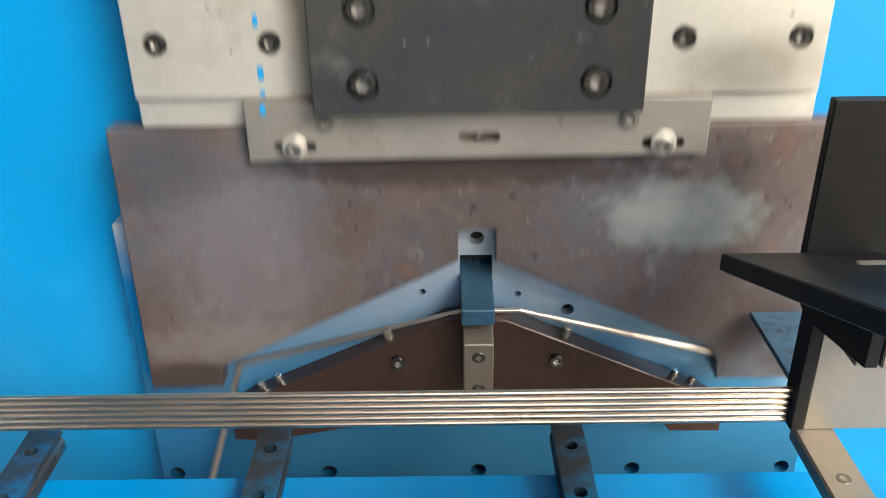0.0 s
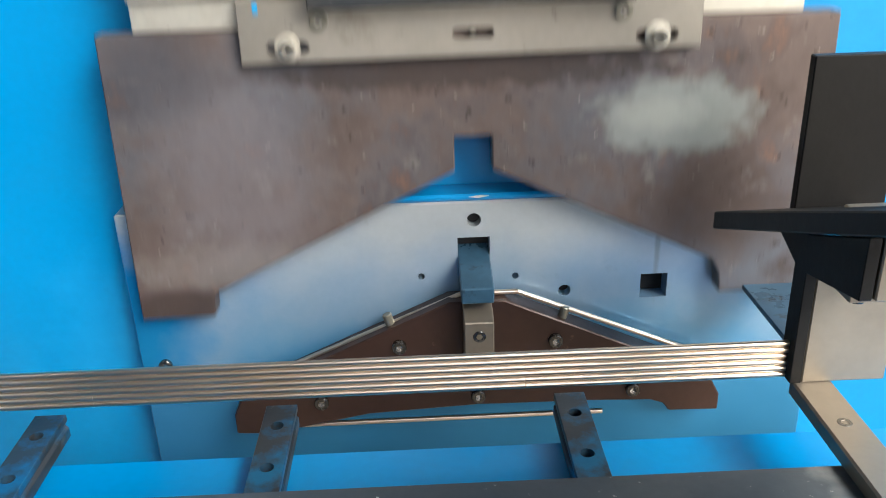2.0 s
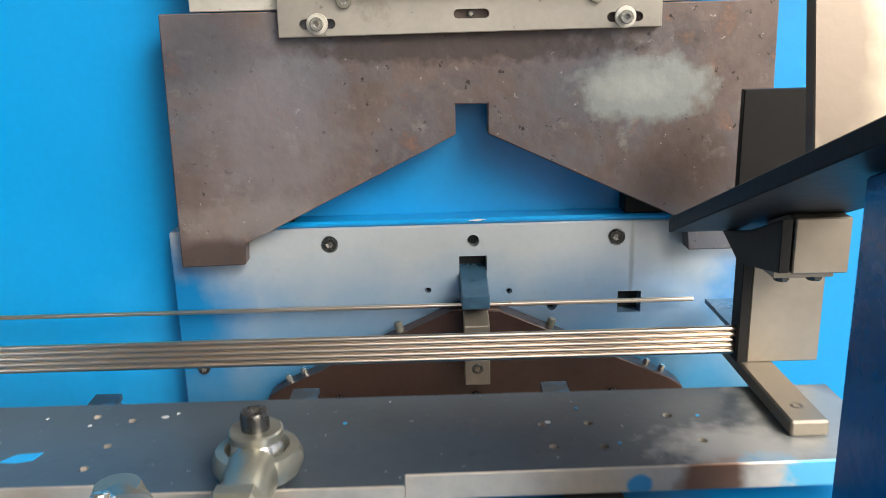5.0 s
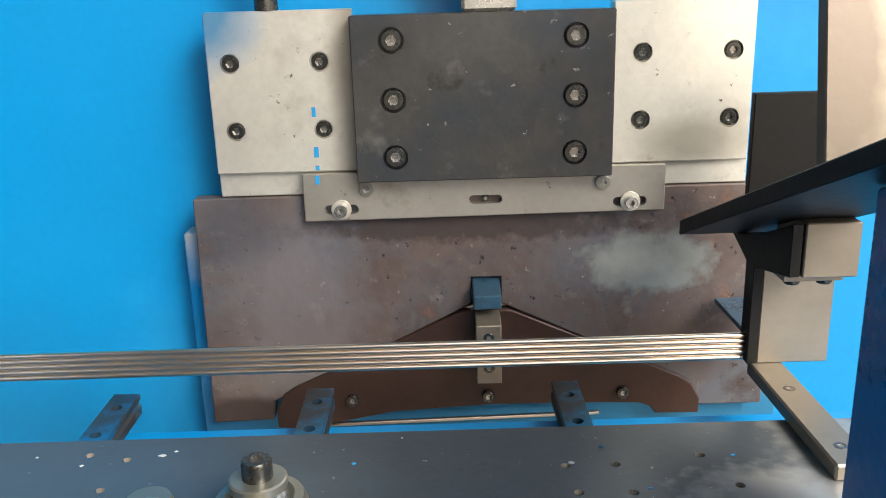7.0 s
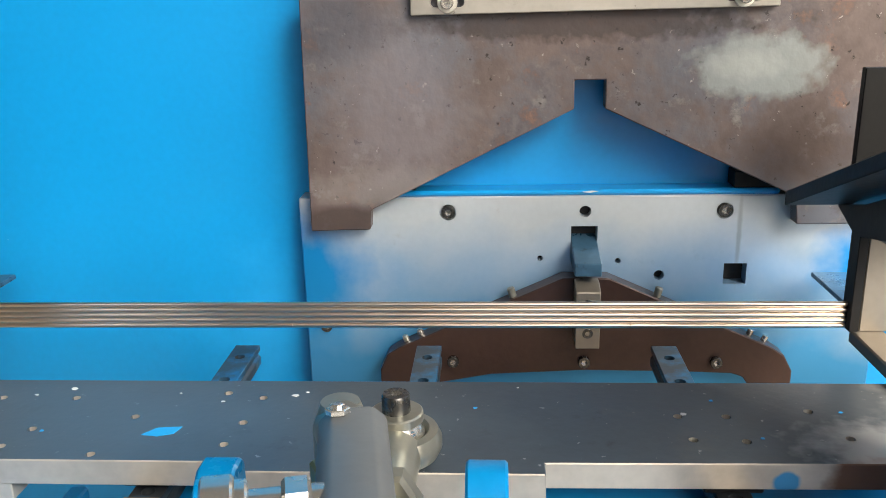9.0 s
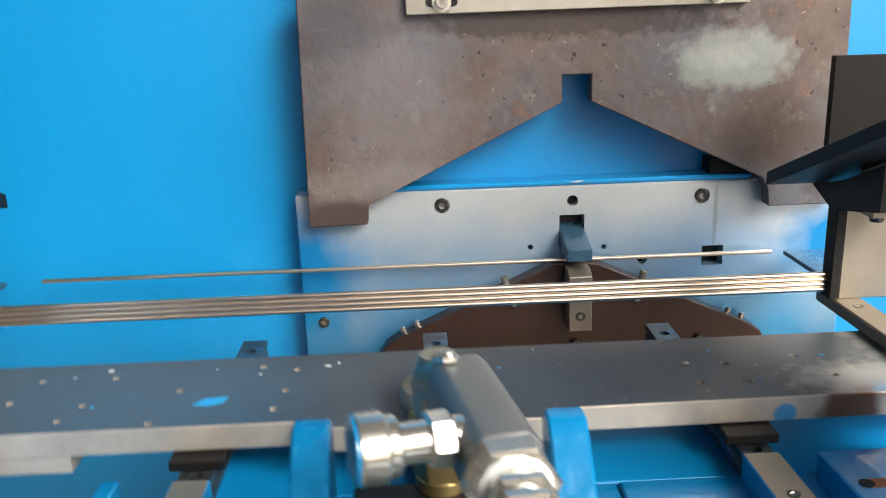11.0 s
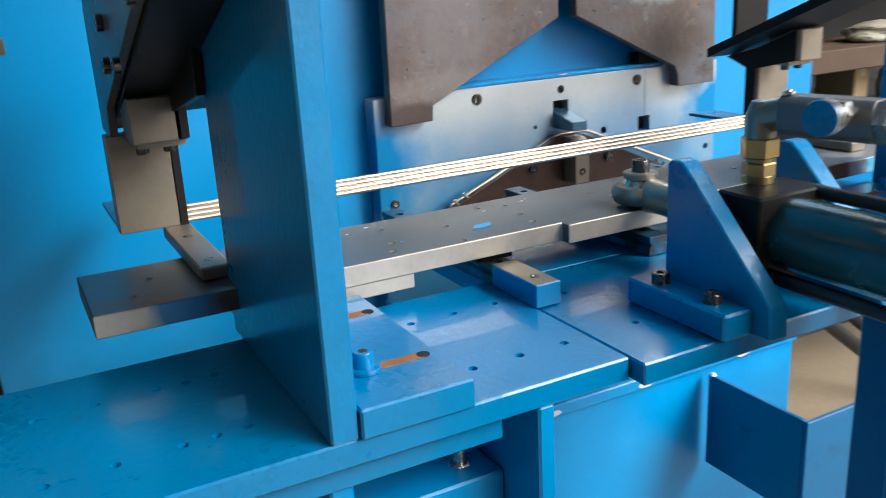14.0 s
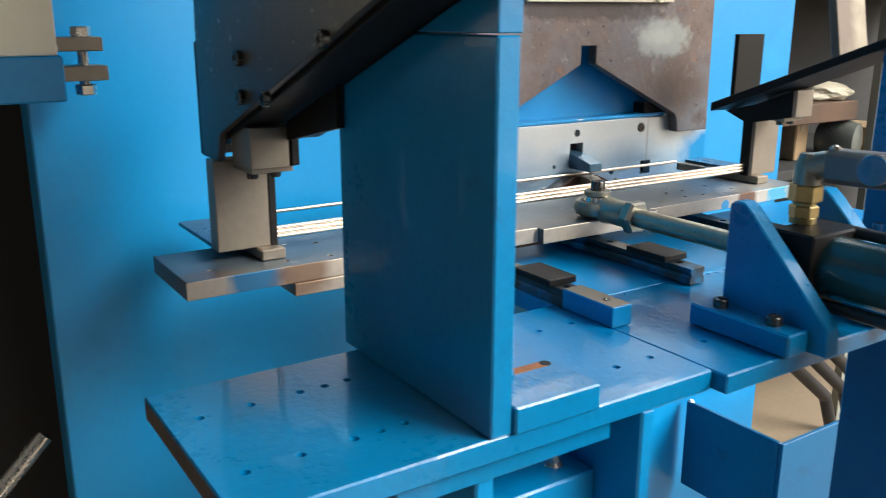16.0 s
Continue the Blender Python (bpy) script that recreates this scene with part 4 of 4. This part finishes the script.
def rod_whole():
    t = part("wire_rod", rod_bm((L0, 0, 0), (L1, 0, 0), RR, 14, 0.0004), rod_metal)
    return tagged(t, "straight coppery wire rod stacked in the magazine", "wire rod", group="wire rods")


def rod_bending():
    t = empty("wire_rod")
    tagged(t, "coppery wire rod that is bent over the lower die", "wire rod", group="wire rods")
    part("crown", rod_bm((-HX, 0, 0), (HX, 0, 0), RR, 14), rod_metal, t)
    al = part("arm", rod_bm((0, 0, 0), (-ARM, 0, 0), RR, 14), rod_metal, t)
    drop = part("end_leg", rod_bm((0, 0, 0), (-LEG, 0, 0), RR, 14), rod_metal, al)
    tail = part("tail", rod_bm((0, 0, 0), (L0 + HX + ARM + LEG, 0, 0), RR, 14, 0.0004), rod_metal, t)
    ar = part("arm", rod_bm((0, 0, 0), (L1 - HX, 0, 0), RR, 14, 0.0004), rod_metal, t)
    return t, al, ar, drop, tail


rods = {"A": rod_bending(), "B": rod_bending(), "C": rod_bending(), "D": rod_whole(), "E": rod_whole(), "F": rod_whole(), "G": rod_whole()}

# ---------------------------------------------------------------- movement
# travel of the ram above its lowest point
RAM = [(0.0, 0.049), (0.1, 0.016), (0.2, 0.001), (0.3, 0.0), (1.65, 0.0), (1.8, 0.028), (1.9, 0.07), (2.0, 0.112), (2.1, 0.148), (2.2, 0.166), (2.35, 0.171), (5.4, 0.171), (5.5, 0.165), (5.6, 0.14),
       (5.7, 0.095), (5.8, 0.048), (5.9, 0.014), (6.0, 0.001), (6.1, 0.0), (7.55, 0.0), (7.7, 0.03), (7.8, 0.075), (7.9, 0.117), (8.0, 0.155), (8.1, 0.167), (8.25, 0.171), (11.3, 0.171), (11.4, 0.168),
       (11.5, 0.1435), (11.6, 0.097), (11.7, 0.05), (11.8, 0.016), (11.9, 0.001), (12.0, 0.0), (13.5, 0.0), (13.6, 0.015), (13.7, 0.062), (13.8, 0.108), (13.9, 0.147), (14.0, 0.166), (14.15, 0.171), (16.0, 0.171)]
# travel of the pusher towards the die
PUSH = [(0.0, 0.0), (3.3, 0.0), (3.5, 0.02), (3.7, 0.06), (3.8, 0.079), (4.0, 0.124), (4.25, 0.148), (4.55, 0.148), (4.8, 0.1), (5.0, 0.057), (5.2, 0.016), (5.35, 0.0), (9.3, 0.0), (9.5, 0.02), (9.8, 0.079),
        (10.0, 0.124), (10.2, 0.146), (10.45, 0.146), (10.6, 0.11), (10.8, 0.067), (11.0, 0.027), (11.2, 0.002), (11.3, 0.0), (15.15, 0.0), (15.3, 0.015), (15.5, 0.06), (15.7, 0.1), (16.0, 0.147)]
DIE_Y, STACK_Y, ROD_Z, DIE_Z = -0.012, -0.1665, 1.1385, 1.136


def bend(h):
    """How far arms and tail have turned down when the ram stands h above its lowest point."""
    a = min(23.6, max(0.0, math.degrees(math.atan2(0.1015 - h, 0.2))))
    return a, max(0.0, min(1.0, (0.124 - h) / 0.034)) * (72 - a)


def motions():
    walk(ram, [(t, pose(0, 0, 1.0 + h)) for t, h in RAM])
    walk(push, [(t, pose(0, s, 1.124)) for t, s in PUSH])

    def fed(rows, start, stop):
        out = []
        for t, s in PUSH:
            if start < t <= stop:
                out.append((t, pose(0.012 * s / 0.148, STACK_Y + s * (DIE_Y - STACK_Y) / 0.148, ROD_Z + (DIE_Z - ROD_Z) * max(0, s - 0.1) / 0.048)))
        return rows + out

    def fall(t):
        return [(t, pose(0.012, DIE_Y, DIE_Z)), (t + 0.04, pose(0.012, -0.068, 1.12)), (t + 0.09, pose(0.012, -0.075, 1.0)), (t + 0.17, pose(0.012, -0.08, 0.75)), (t + 0.3, pose(0.012, -0.08, 0.42)), (16.0, pose(0.012, -0.08, 0.42))]
    drop1, drop2 = (5.2, 5.36), (11.1, 11.28)
    # the first rod is already on the die
    walk(rods["A"][0], [(0.0, pose(0.012, DIE_Y, DIE_Z))] + fall(2.41))
    walk(rods["B"][0], fed([(0.0, pose(0, STACK_Y, ROD_Z)), (3.3, pose(0, STACK_Y, ROD_Z))], 3.3, 4.25) + fall(8.36))
    walk(rods["C"][0], fed([(0.0, pose(0, STACK_Y, ROD_Z + 0.005)), (drop1[0], pose(0, STACK_Y, ROD_Z + 0.005)), (drop1[1], pose(0, STACK_Y, ROD_Z)), (9.3, pose(0, STACK_Y, ROD_Z))], 9.3, 10.2) + fall(14.3))
    for k, key in enumerate("DEFG"):
        z = [ROD_Z + 0.005 * (k + 2 - j) for j in range(3)]
        j = [random.uniform(-0.0015, 0.0015) for _ in range(2)]
        rows = [(0.0, pose(j[0], STACK_Y, z[0])), (drop1[0], pose(j[0], STACK_Y, z[0])), (drop1[1], pose(j[0], STACK_Y, z[1])), (drop2[0], pose(j[0], STACK_Y, z[1])), (drop2[1], pose(j[0], STACK_Y, z[2]))]
        if key == "D":
            rows = fed(rows + [(15.15, pose(j[0], STACK_Y, z[2]))], 15.15, 16.0)
        else:
            rows.append((16.0, pose(j[0], STACK_Y, z[2])))
        walk(rods[key], rows)
    # arms fold down as the ram comes and spring back a little as it leaves
    for key, t0, t1, t2 in (("A", 0.0, 0.3, 2.0), ("B", 5.4, 6.1, 8.0), ("C", 11.3, 12.0, 13.9)):
        thing, al, ar, drop, tail = rods[key]
        # a: arms; d: leg at the die's end; e: tail, all measured down from level
        seq = [] if t0 == 0 else [(0.0, 0.0, 0.0, 0.0)]
        for t, h in RAM:
            if t0 <= t <= t1:
                a, b = bend(h)
                seq.append((t, a, a + b, a + b))
        # the tail is folded under the die while the ram stays down
        seq += [(t1 + 0.3, 23.6, 72, 72), (t1 + 0.43, 23.6, 84, 126), (t1 + 0.58, 23.6, 92, 181), (t2 - 0.3, 23.6, 92, 181), (t2 + 0.1, 22.6, 91, 180), (16.0, 22.6, 91, 180)]
        walk(al, [(t, pose(-HX, 0, 0, 0, -a, 0)) for t, a, d, e in seq])
        walk(ar, [(t, pose(HX, 0, 0, 0, a, 0)) for t, a, d, e in seq])
        walk(drop, [(t, pose(-ARM, 0, 0, 0, a - d, 0)) for t, a, d, e in seq])
        walk(tail, [(t, pose(-HX - ARM * math.cos(radians(a)) - LEG * math.cos(radians(d)), 0, -ARM * math.sin(radians(a)) - LEG * math.sin(radians(d)), 0, -e, 0)) for t, a, d, e in seq])


motions()
